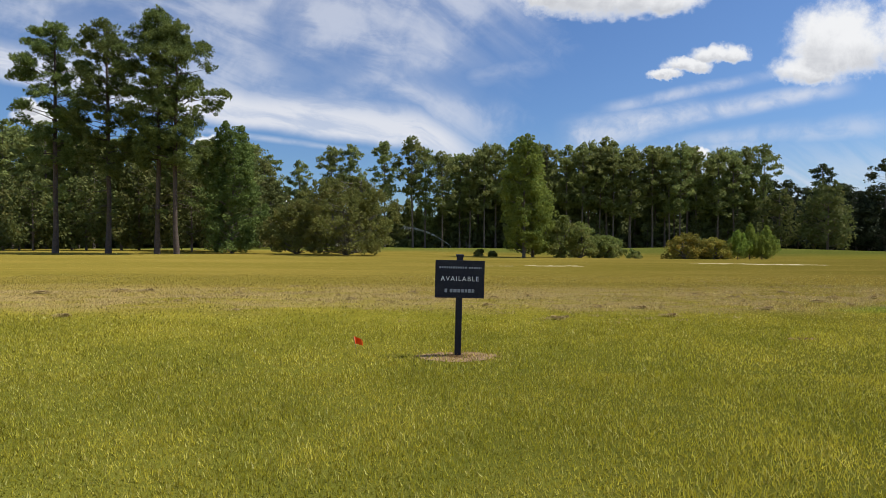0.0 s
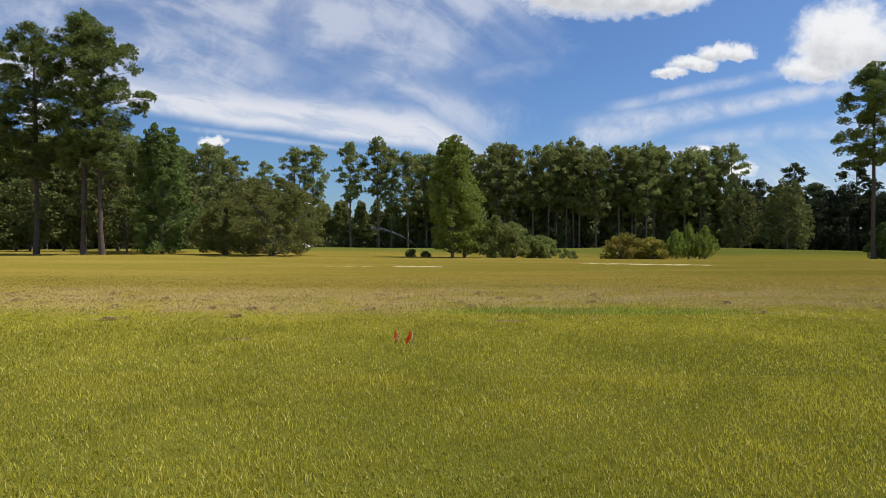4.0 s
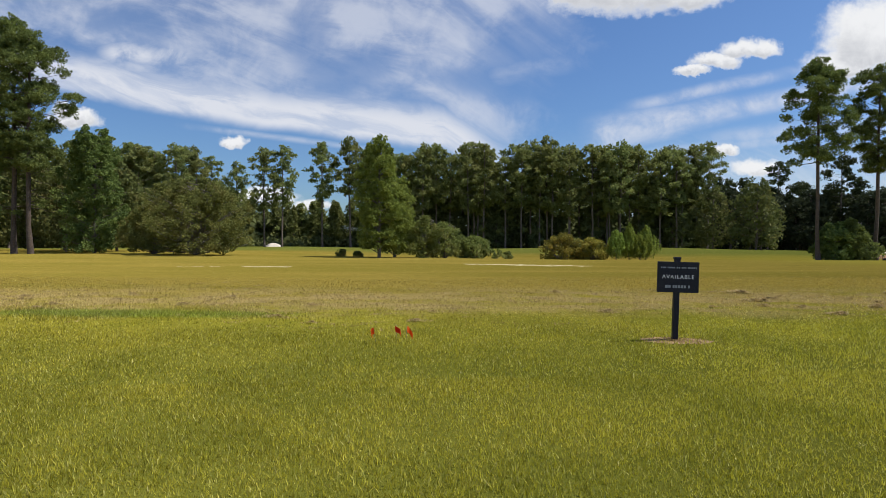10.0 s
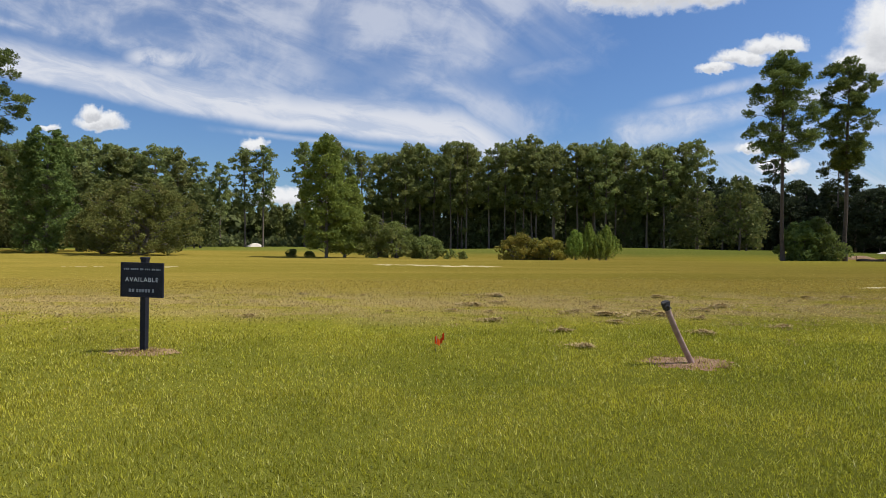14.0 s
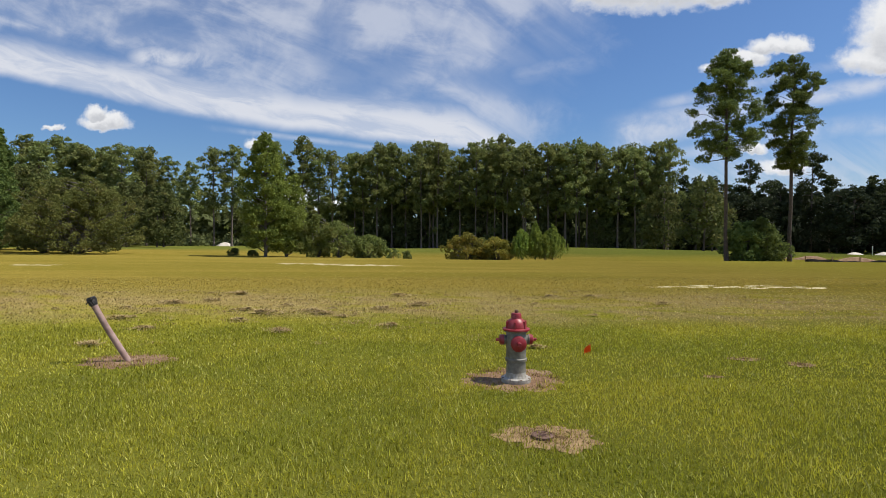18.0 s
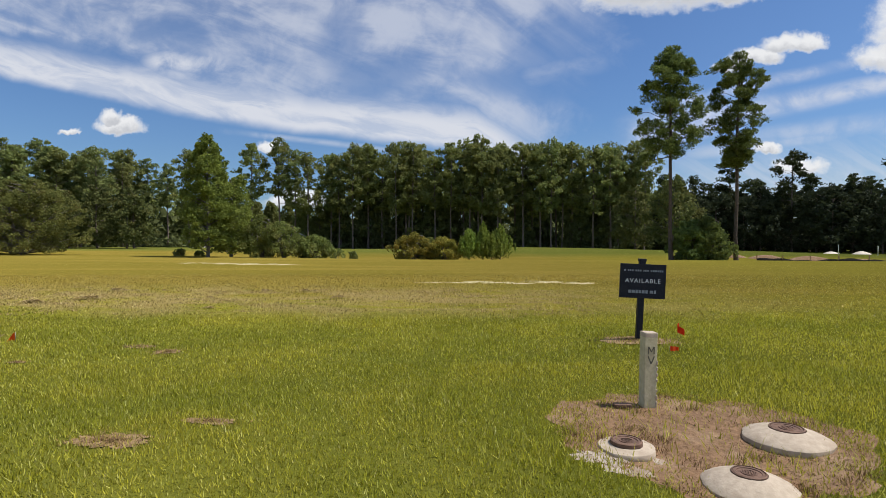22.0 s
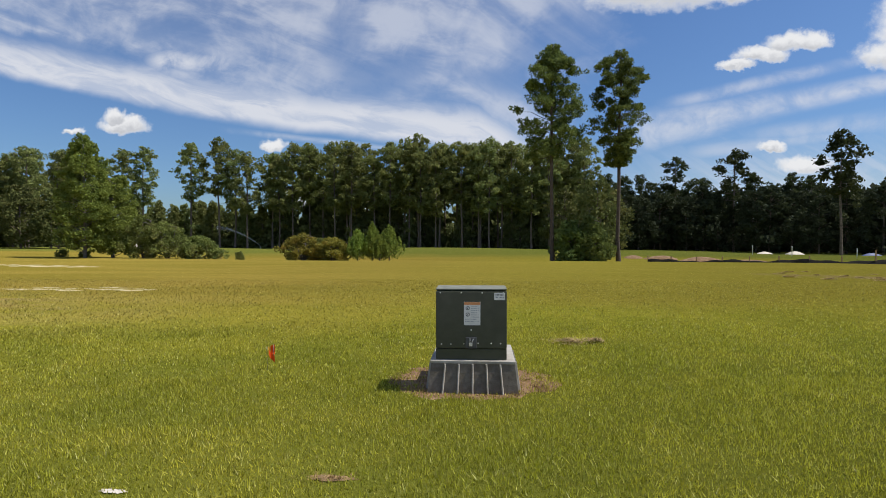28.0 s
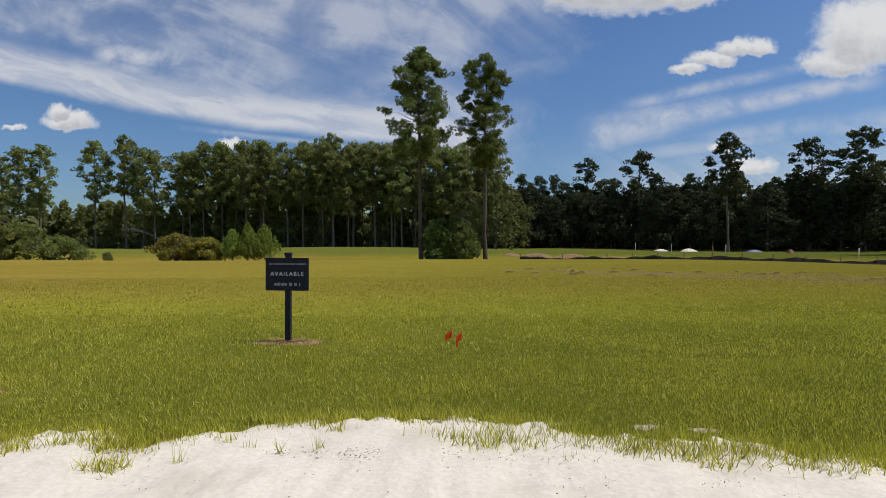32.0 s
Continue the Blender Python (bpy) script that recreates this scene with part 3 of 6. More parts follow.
def tube(points, radii, sides=7):
    """Vertices and quads of a tapered tube through the points."""
    points, radii = np.asarray(points, float), np.asarray(radii, float)
    way = np.gradient(points, axis=0)
    way /= np.linalg.norm(way, axis=1)[:, None] + 1e-9
    helper = np.where(np.abs(way[:, 2:3]) > 0.9, np.array([[1.0, 0, 0]]), np.array([[0, 0, 1.0]]))
    side = np.cross(way, helper)
    side /= np.linalg.norm(side, axis=1)[:, None] + 1e-9
    up = np.cross(side, way)
    a = np.arange(sides) * 2 * np.pi / sides
    v = points[:, None] + radii[:, None, None] * (np.cos(a)[None, :, None] * side[:, None] + np.sin(a)[None, :, None] * up[:, None])
    i, j = np.meshgrid(np.arange(len(points) - 1), np.arange(sides), indexing="ij")
    k = (j + 1) % sides
    f = np.stack([i * sides + j, i * sides + k, (i + 1) * sides + k, (i + 1) * sides + j], -1).reshape(-1, 4)
    return v.reshape(-1, 3), f


def join(parts):
    verts, faces, base = [], [], 0
    for v, f in parts:
        verts.append(v)
        faces.append(f + base)
        base += len(v)
    return np.concatenate(verts), np.concatenate(faces)


def leaves(rng, centres, length, width, lift=0.0, along=None):
    """One small pointed leaf at each centre, turned at random or pointing roughly along the ways given."""
    n = len(centres)
    a = rng.normal(size=(n, 3))
    if along is not None:
        a = a * 0.4 + along / (np.linalg.norm(along, axis=1)[:, None] + 1e-6)
    a[:, 2] += lift
    a /= np.linalg.norm(a, axis=1)[:, None]
    b = np.cross(a, rng.normal(size=(n, 3)))
    b /= np.linalg.norm(b, axis=1)[:, None] + 1e-9
    size = rng.uniform(0.65, 1.35, (n, 1))
    ll, ww = a * length * size * 0.5, b * width * size * 0.5
    v = np.stack([centres - ll, centres + ww, centres + ll, centres - ww], 1).reshape(-1, 3)
    return v, np.arange(n * 4).reshape(-1, 4)


def smooth01(x, a, b):
    t = np.clip((np.asarray(x, float) - a) / (b - a), 0, 1)
    return t * t * (3 - 2 * t)


def terrain(x, y):
    """Height of the ground: level by the road, falling a little to the far field, with a low rise before the woods."""
    x, y = np.asarray(x, float), np.asarray(y, float)
    fall = -0.72 * smooth01(y, 16, 66) * smooth01(x, -46, 26)
    rise = 1.0 * np.exp(-((x - 36) / 30) ** 2 - ((y - 90) / 12) ** 2) + 0.5 * np.exp(-((x + 4) / 14) ** 2 - ((y - 84) / 9) ** 2)
    roll = 0.05 * np.sin(x * 0.13 + 1) * np.sin(y * 0.21) * smooth01(y, 12, 30)
    local = sum(h * np.exp(-((x - cx) ** 2 + (y - cy) ** 2) / r ** 2) for cx, cy, h, r in
                ((36.0, 9.9, 0.08, 1.3), (14.9, 8.1, 0.05, 1.4), (26.8, 7.9, -0.045, 1.0), (35.7, 6.0, -0.10, 0.95)))
    hollow = -0.45 * np.exp(-((y - 71) / 5.5) ** 2) * smooth01(x, -14, 2)
    dip = hollow - 0.5 * smooth01(x, 76, 104) * smooth01(y, 18, 52)
    return fall + rise + roll + local + dip


def height(x, y):
    return float(terrain(x, y))


# ---- the plan: bare places in the lawn, the sandy verge ----
EDGE = [(-60, 1.4), (-8, 1.9), (6, 1.9), (16, 3.1), (28, 4.7), (32.4, 4.95), (33.2, 5.0), (33.45, 5.2), (34.0, 5.38), (34.2, 5.15), (35.0, 5.05), (40, 6.3), (45.6, 7.66), (46.3, 7.6), (49.6, 7.9), (50.5, 8.12),
        (52.0, 8.15), (52.7, 8.38), (53.38, 8.62), (53.82, 8.72), (54.4, 8.72), (54.75, 8.60), (55.1, 8.64), (55.5, 8.82), (55.9, 8.82), (56.12, 8.64),
        (56.46, 8.80), (56.86, 8.98), (57.34, 9.15), (57.92, 9.28), (58.4, 9.22), (58.8, 9.12), (59.3, 9.02), (59.8, 8.85), (60.4, 8.72), (60.9, 8.68), (61.6, 8.6), (64, 8.7), (120, 9.5)]
SIGNS = [(-6.78, 6.16, 2.5, 1.3, 0.0), (14.93, 8.07, -1.5, 1.3, 0.0), (36.02, 9.90, 3.0, 2.4, -0.147), (55.92, 12.47, 1.5, 0.7, 0.0)]   # x, y, turn, lean, sunk
HYDRANT, VALVE, LEANING, MARKER = (26.83, 7.95), (26.95, 6.17), (22.12, 8.24), (35.47, 7.36)
CAPS = [(35.12, 6.52, 0.115, 0.092, 0.045), (36.25, 6.78, 0.275, 0.098, 0.085), (35.72, 6.12, 0.255, 0.085, 0.095)]   # x, y, foot, lid, rise
CABINET_AT = (47.67, 10.75)
BARE = [  # middle, half sizes, of dry thatch (0), earth (1) or pale sand (2)
    *[(x, y - 0.03, 0.60, 0.32, 0) for x, y, *_ in SIGNS],
    (26.80, 8.0, 0.52, 0.44, 1), (27.0, 6.18, 0.43, 0.33, 0), (22.10, 8.27, 0.55, 0.34, 1), (35.70, 6.80, 0.98, 0.86, 1),
    (47.66, 10.80, 0.88, 0.66, 1), (39.62, 7.10, 0.40, 0.20, 0), (39.80, 7.28, 0.30, 0.16, 0), (39.50, 6.98, 0.14, 0.07, 1), (41.25, 7.75, 0.30, 0.26, 0), (41.40, 7.95, 0.22, 0.14, 0), (53.42, 9.82, 0.50, 0.17, 0), (53.86, 9.90, 0.24, 0.08, 0), (39.40, 6.85, 0.075, 0.035, 2), (42.05, 7.13, 0.13, 0.05, 2), (41.1, 7.45, 0.13, 0.09, 1),
    (46.9, 8.28, 0.2, 0.06, 0), (45.63, 7.95, 0.12, 0.035, 2), (34.94, 6.36, 0.20, 0.09, 4), (35.06, 6.22, 0.15, 0.08, 4), (35.16, 6.48, 0.26, 0.15, 4), (59.08, 9.13, 0.14, 0.07, 4), (59.84, 9.10, 0.12, 0.06, 4), (60.26, 9.05, 0.11, 0.05, 4), (30.3, 8.9, 0.22, 0.17, 0), (29.0, 8.2, 0.14, 0.06, 0), (31.70, 6.16, 0.40, 0.17, 0), (32.15, 6.60, 0.28, 0.10, 0), (29.75, 9.15, 0.30, 0.12, 0),
    (-1.7, 7.4, 0.30, 0.10, 0), (2.6, 9.3, 0.35, 0.14, 0), 
]


STREAKS = [(11.5, 39.0, 20.3, 38.6, 1.6, 48), (-1.9, 31.7, 1.0, 31.6, 0.7, 18), (33.2, 20.3, 37.2, 20.4, 0.5, 22), (31.8, 19.8, 35.0, 20.0, 0.4, 16), (-6.0, 31.0, -3.0, 31.3, 0.3, 9)]
_rng = random.Random(12)
STREAK_BITS = [(x0 + (x1 - x0) * q, y0 + (y1 - y0) * q + _rng.gauss(0, w * 0.5), _rng.uniform(0.12, 0.45) * min(1.2, 0.4 + w), _rng.uniform(0.10, 0.32) * w, 3)
               for x0, y0, x1, y1, w, count in STREAKS for q in [(_rng.random() + i) / count for i in range(count)]]


def edge_y(x):
    xs, ys = zip(*EDGE)
    x = np.asarray(x, float)
    return np.interp(x, xs, ys) + 0.06 * np.sin(x * 4.1) + 0.045 * np.sin(x * 9.7 + 1) + 0.035 * np.sin(x * 21.0 + np.sin(x * 5)) + 0.02 * np.sin(x * 43.0)


def outline(a, k):
    """Ragged edge of bare place k, by direction."""
    return 1 + 0.04 * np.sin(2 * a + 3 * k) + 0.05 * np.sin(3 * a + k) + 0.05 * np.sin(7 * a + 2 * k) + 0.05 * np.sin(13 * a + k) + 0.03 * np.sin(29 * a)


def bare_at(x, y, grow=1.0):
    """How bare the ground is there: above 1 inside a bare place."""
    most = np.zeros_like(x)
    for i, (cx, cy, rx, ry, kind) in enumerate(BARE):
        a = np.arctan2((y - cy) / ry, (x - cx) / rx)
        ragged = outline(a, i)
        deep = (1.55 if rx > 0.37 else 1.2) if kind else 1.25
        most = np.maximum(most, np.minimum(deep, (0.92 if kind else 0.8) * ragged * grow / (np.hypot((x - cx) / rx, (y - cy) / ry) + 1e-6)))
    return most


def build_ground():
    xs = np.concatenate([[-3000, -1200, -500, -250], np.arange(-150, -20, 4.0), np.arange(-20, 72, 0.35), np.arange(72, 190, 4.0), [250, 500, 1200, 3000]])
    ys = np.concatenate([[-3000, -1000, -300, -100, -40, -15], np.arange(-6, 4, 0.4), np.arange(4, 13, 0.2), np.arange(13, 20, 0.4), np.arange(20, 150, 2.5), [200, 300, 600, 1500, 4500]])
    gx, gy = np.meshgrid(xs, ys)
    gz = terrain(gx, gy) * smooth01(-np.hypot(gx, gy), -900, -300)
    nx, ny = len(xs), len(ys)
    i, j = np.meshgrid(np.arange(nx - 1), np.arange(ny - 1))
    f = np.stack([j * nx + i, j * nx + i + 1, (j + 1) * nx + i + 1, (j + 1) * nx + i], -1).reshape(-1, 4)
    ob = array_mesh("ground", np.stack([gx, gy, gz], -1).reshape(-1, 3), f, LAWN, smooth=True)
    tagged(ob, "wide mown lawn, green near the road and straw-yellow further out", "lawn", kind="structure")


def build_sand():
    xs = np.concatenate([np.arange(-60, 30, 1.0), np.arange(30, 44, 0.2), np.arange(44, 66, 0.04), np.arange(66, 90, 1.0)])
    rows = np.linspace(0, 1, 22)
    top = edge_y(xs)
    low = np.interp(xs, *zip(*EDGE)) - 9.0
    gx = np.repeat(xs[None], len(rows), 0)
    gy = top[None] - (top - low)[None] * (rows[:, None] ** 2)
    bumps = 0.012 * np.sin(gx * 5 + gy * 3) + 0.010 * np.sin(gx * 11 - gy * 7) + 0.006 * np.sin(gx * 23 + gy * 19)
    gz = terrain(gx, gy) + 0.006 + (0.030 + bumps) * smooth01(rows, 0.0, 0.12)[:, None]
    nx = len(xs)
    i, j = np.meshgrid(np.arange(nx - 1), np.arange(len(rows) - 1))
    f = np.stack([j * nx + i, (j + 1) * nx + i, (j + 1) * nx + i + 1, j * nx + i + 1], -1).reshape(-1, 4)
    ob = array_mesh("sandy_verge", np.stack([gx, gy, gz], -1).reshape(-1, 3), f, SAND, smooth=True)
    tagged(ob, "bare pale sand with a ragged grass edge beside the lawn", "sand", kind="structure")


def build_bare():
    for k, (cx, cy, rx, ry, earth) in enumerate(BARE + STREAK_BITS):
        rings, sides = (4, 22) if earth == 3 else (9, 56)
        a = np.arange(sides) * 2 * np.pi / sides
        ragged = outline(a, k)
        if rx < 0.6 and earth != 3:
            ragged = np.clip(1 + 1.7 * (ragged - 1), 0.6, 1.4)
        v = [(cx, cy, height(cx, cy) + 0.010)]
        for r in range(1, rings + 1):
            q = r / rings * (0.84 if earth == 0 and rx > 0.42 else 0.70 if earth == 0 and rx > 0.2 else 0.74 if rx <= 0.37 and earth < 3 else 1.04)
            for n_, w in zip(a, ragged):
                x, y = cx + rx * q * w * math.cos(n_), cy + ry * q * w * math.sin(n_)
                lump = 0.004 * math.sin(x * 17 + k) * math.sin(y * 21) + 0.003 * math.sin(x * 41) * math.sin(y * 37 + k)
                v.append((x, y, height(x, y) + (0.006 + lump) * (1 - q ** 4) + 0.003))
        bm = bmesh.new()
        vs = [bm.verts.new(p) for p in v]
        for i in range(sides):
            bm.faces.new((vs[0], vs[1 + i], vs[1 + (i + 1) % sides]))
            for r in range(rings - 1):
                o = 1 + r * sides
                bm.faces.new((vs[o + i], vs[o + sides + i], vs[o + sides + (i + 1) % sides], vs[o + (i + 1) % sides])).smooth = True
        ob = part("bare_patch", bm, (THATCH, DIRT, SAND, PALE_STRAW, WASHED)[earth])
        tagged(ob, ("patch of dry straw-coloured thatch in the lawn", "patch of bare brown earth in the lawn", "spot of pale sand showing through the grass", "pale dry streak in the far field", "washed patch of pale sandy soil in the lawn")[earth], "bare patch", kind="structure")


def blades(rng, x, y, tall, wide, z=None):
    """Leaning grass blades, one long triangle each, at the places given."""
    n = len(x)
    z = terrain(x, y) if z is None else z
    a = rng.uniform(0, 2 * np.pi, n)
    lean = rng.normal(0.0, 0.36, (n, 2))
    h = tall * rng.uniform(0.5, 1.35, n)
    w = wide * rng.uniform(0.7, 1.3, n)
    side = np.stack([np.cos(a) * w / 2, np.sin(a) * w / 2, np.zeros(n)], 1)
    root = np.stack([x, y, z - 0.004], 1)
    tip = root + np.stack([lean[:, 0] * h, lean[:, 1] * h, h * np.maximum(0.35, 1 - 0.3 * np.hypot(lean[:, 0], lean[:, 1]))], 1)
    v = np.stack([root - side, root + side, tip], 1).reshape(-1, 3)
    return v, np.arange(n * 3).reshape(-1, 3)


def build_grass():
    rng = np.random.default_rng(5)
    made = []
    # near the road, from the verge outwards
    for far, near, count, tall, wide in ((3.3, -0.1, 900000, 0.046, 0.0092), (6.8, 3.0, 420000, 0.045, 0.0150), (19.0, 5.9, 250000, 0.038, 0.028)):
        x = rng.uniform(-14 - far * 0.5, 70 + far * 0.5, count)
        base = np.interp(x, [-14, -6, 8, 16, 24, 32, 37, 41, 47, 52, 58, 70], [2.0, 2.0, 2.0, 3.1, 4.2, 5.1, 5.7, 6.6, 7.6, 8.1, 8.2, 8.2])
        y = base + near + (far - near) * rng.uniform(0, 1, count) ** (1.0 if far < 10 else 1.35) + rng.normal(0, 0.02 + near * 0.11, count)
        tuft = np.sin(x * 2.3 + np.sin(y * 3.1)) * np.sin(y * 2.7 + np.sin(x * 1.9))
        ragged = 0.16 * np.sin(x * 7.3 + 2 * np.sin(x * 2.1)) * np.sin(y * 11 + x * 3) + 0.10 * np.sin(x * 17.0)
        keep = (y > edge_y(x) - 0.08 + ragged + 0.09 * rng.normal(size=count)) & (bare_at(x, y) < rng.uniform(0.75, 1.7, count))
        rank = 0.35 * np.exp(-np.abs(y[keep] - edge_y(x[keep])) / 0.22)
        made.append(blades(rng, x[keep], y[keep], tall * (1 + 0.3 * tuft[keep] + rank), wide))
    # tufts that creep over the edge of the sand
    for _ in range(620):
        cx = rng.uniform(44, 66)
        cy = edge_y(cx) + 0.05 - abs(rng.normal(0, 0.15)) * (1.6 if 58.8 < cx < 62.5 or 53.6 < cx < 56.2 else 1.0)
        count = int(rng.integers(14, 60))
        made.append(blades(rng, cx + rng.normal(0, 0.07, count), cy + rng.normal(0, 0.035, count), 0.085, 0.009, np.full(count, 0.03)))
    # sparse tufts on the sand and on the bare earth
    for cx, cy, r, count in ((54.65, 8.42, 0.15, 170), (54.95, 8.42, 0.15, 210), (55.25, 8.54, 0.15, 170), (54.42, 8.24, 0.08, 60), (54.82, 8.24, 0.08, 60), (55.65, 8.52, 0.06, 40), (55.82, 8.60, 0.07, 50),
                             (56.30, 8.20, 0.035, 26), (56.24, 8.12, 0.025, 12), (56.82, 8.62, 0.02, 7), (57.0, 8.5, 0.025, 9), (56.65, 8.29, 0.03, 12), (57.21, 8.46, 0.02, 8), (57.46, 8.56, 0.03, 8), (57.95, 9.14, 0.05, 24),
                             (58.35, 8.74, 0.10, 70), (58.62, 8.68, 0.12, 120), (58.9, 8.66, 0.12, 110), (59.2, 8.86, 0.14, 110), (58.7, 8.9, 0.12, 70), (59.3, 8.62, 0.12, 80), (59.75, 8.62, 0.18, 220), (60.1, 8.58, 0.18, 260),
                             (60.45, 8.52, 0.18, 380), (60.8, 8.5, 0.16, 300), (61.1, 8.30, 0.16, 120), (60.75, 8.22, 0.06, 40), (61.4, 8.4, 0.2, 240),
                             (35.9, 6.45, 0.18, 70), (35.55, 6.9, 0.4, 90), (36.3, 7.1, 0.35, 70), (36.15, 6.35, 0.16, 40), (35.2, 7.0, 0.3, 40), (34.9, 6.4, 0.2, 30)):
        made.append(blades(rng, cx + rng.normal(0, r, count), cy + rng.normal(0, r * 0.6, count), 0.115, 0.008, (0.03 if cx > 50 else 0.0) + np.zeros(count) + height(cx, cy)))
    v, f = join(made)
    tagged(array_mesh("grass", v, f, BLADES), "short green lawn grass with drier yellow blades", "grass", kind="stuff")
    # straw lying over the dry patches
    made = []
    for cx, cy, rx, ry, earth in BARE:
        n = int((2000 if earth == 1 else 120 if earth else 3000) * rx * ry / 0.2)
        n = min(n, 11000)
        a, r = rng.uniform(0, 2 * np.pi, n), np.sqrt(rng.uniform(0, 1.1, n)) if earth else np.abs(rng.normal(0, 0.52, n))
        x, y = cx + rx * r * np.cos(a), cy + ry * r * np.sin(a)
        if earth == 1:      # gathered in drifts, and thickest along the rim
            drift = np.sin(x * 9 + 2 * np.sin(y * 7)) * np.sin(y * 11 + np.sin(x * 5))
            some = rng.uniform(size=n) < 0.22 + 0.5 * smooth01(drift, -0.1, 0.6) + 0.5 * smooth01(r, 0.75, 1.0)
            x, y = x[some], y[some]
            n = len(x)
        lying = blades(rng, x, y, 0.055, 0.006, terrain(x, y) + 0.013)
        lying[0][2::3, 2] = lying[0][0::3, 2] + rng.uniform(0.004, 0.022, n)
        made.append(lying)
    for cx, cy, rx, ry, earth in BARE:
        if earth == 1 and rx > 0.4:
            for _ in range(int(36 * rx * ry)):
                a, r = rng.uniform(0, 6.28), math.sqrt(rng.uniform(0.1, 1.0))
                px, py, count = cx + rx * r * math.cos(a), cy + ry * r * math.sin(a), int(rng.integers(16, 60))
                x, y = px + rng.normal(0, 0.05, count), py + rng.normal(0, 0.03, count)
                made.append(blades(rng, x, y, 0.05, 0.006, terrain(x, y) + 0.006))
    v, f = join(made)
    tagged(array_mesh("straw", v, f, STRAW), "dry straw lying on the bare patches", "straw", kind="stuff")
    # twigs and bits of dead grass on the sand
    x = np.concatenate([rng.uniform(48, 68, 1700), rng.normal(57.9, 0.5, 260), rng.normal(59.6, 0.3, 70)])
    y = edge_y(x) - 0.06 - 2.6 * rng.uniform(0, 1, len(x)) ** 1.4
    y[1700:1960] = 8.46 + rng.normal(0, 0.06, 260)
    y[1960:] = 8.1 + rng.normal(0, 0.05, 70)
    v, f = blades(rng, x, y, 0.024, 0.011, np.full(len(x), 0.040))
    v[2::3, 2] = v[0::3, 2] + 0.006
    tagged(array_mesh("litter", v, f, DIRT), "small dark bits of dead grass scattered on the sand", "litter", kind="stuff")
    # dead grass standing and lying in the dry belt
    cx = rng.uniform(-30, 36, 2600)
    cy = 12.9 + 0.06 * np.maximum(cx, 0) + rng.normal(0, 1.7, 2600) + 1.2 * np.sin(cx * 0.45)
    keep = rng.uniform(size=2600) < smooth01(np.sin(cx * 0.9 + 2 * np.sin(cy * 1.3)) * np.sin(cy * 1.7 + cx * 0.4), -0.5, 0.6)
    cx, cy = cx[keep], cy[keep]
    x = np.repeat(cx, 26) + rng.normal(0, 0.11, len(cx) * 26)
    y = np.repeat(cy, 26) + rng.normal(0, 0.07, len(cx) * 26)
    v, f = blades(rng, x, y, 0.042, 0.016)
    v[2::3, :2] += rng.normal(0, 0.03, (len(x), 2))
    tagged(array_mesh("dead_grass", v, f, HAY), "dead straw-coloured grass in the dry belt of the field", "grass", kind="stuff")
    # a strip of longer, darker grass
    x, y = 4.6 + rng.normal(0, 1.9, 9000), 10.75 + rng.normal(0, 0.40, 9000)
    y += 0.35 * np.sin(x * 1.3)
    v, f = blades(rng, x, y, 0.070, 0.020)
    tagged(array_mesh("long_grass", v, f, BLADES), "strip of longer dark green grass in the lawn", "grass", kind="stuff")
    # coarse tussocks and clods further out
    x, y = rng.uniform(-45, 95, 60000), 10 + 30 * rng.uniform(0, 1, 60000) ** 1.6
    y += np.interp(x, [-14, 8, 58, 70], [0, 0, 6, 6])
    v, f = blades(rng, x, y, 0.028, 0.020)
    tagged(array_mesh("field_grass", v, f, BLADES), "coarser yellowed grass of the open field", "grass", kind="stuff")


# ---- trees ----
def limb(rng, start, way, length, radius, sag=0.0, steps=4):
    t = np.linspace(0, 1, steps)[:, None]
    pts = np.asarray(start) + np.asarray(way) * length * t + np.array([0, 0, -sag]) * length * t ** 2
    pts[1:] += rng.normal(0, length * 0.03, (steps - 1, 3))
    return pts, np.linspace(radius, radius * 0.3, steps)


def trunk_line(rng, tall, bend=0.02):
    t = np.linspace(0, 1, 9)
    sway = np.cumsum(rng.normal(0, tall * bend / 9, (9, 2)), 0)
    sway[0] = 0
    return np.stack([sway[:, 0], sway[:, 1], t * tall], 1)


def at_height(line, h):
    return np.array([np.interp(h, line[:, 2], line[:, k]) for k in range(3)])


def clumps(rng, centres, radii, per, flat=0.7):
    n = len(centres)
    d = rng.normal(size=(n, per, 3))
    d /= np.linalg.norm(d, axis=2)[:, :, None]
    d *= rng.uniform(0.35, 1.0, (n, per, 1)) ** 0.5
    d[:, :, 2] *= flat
    return (np.asarray(centres)[:, None] + d * np.asarray(radii)[:, None, None]).reshape(-1, 3)


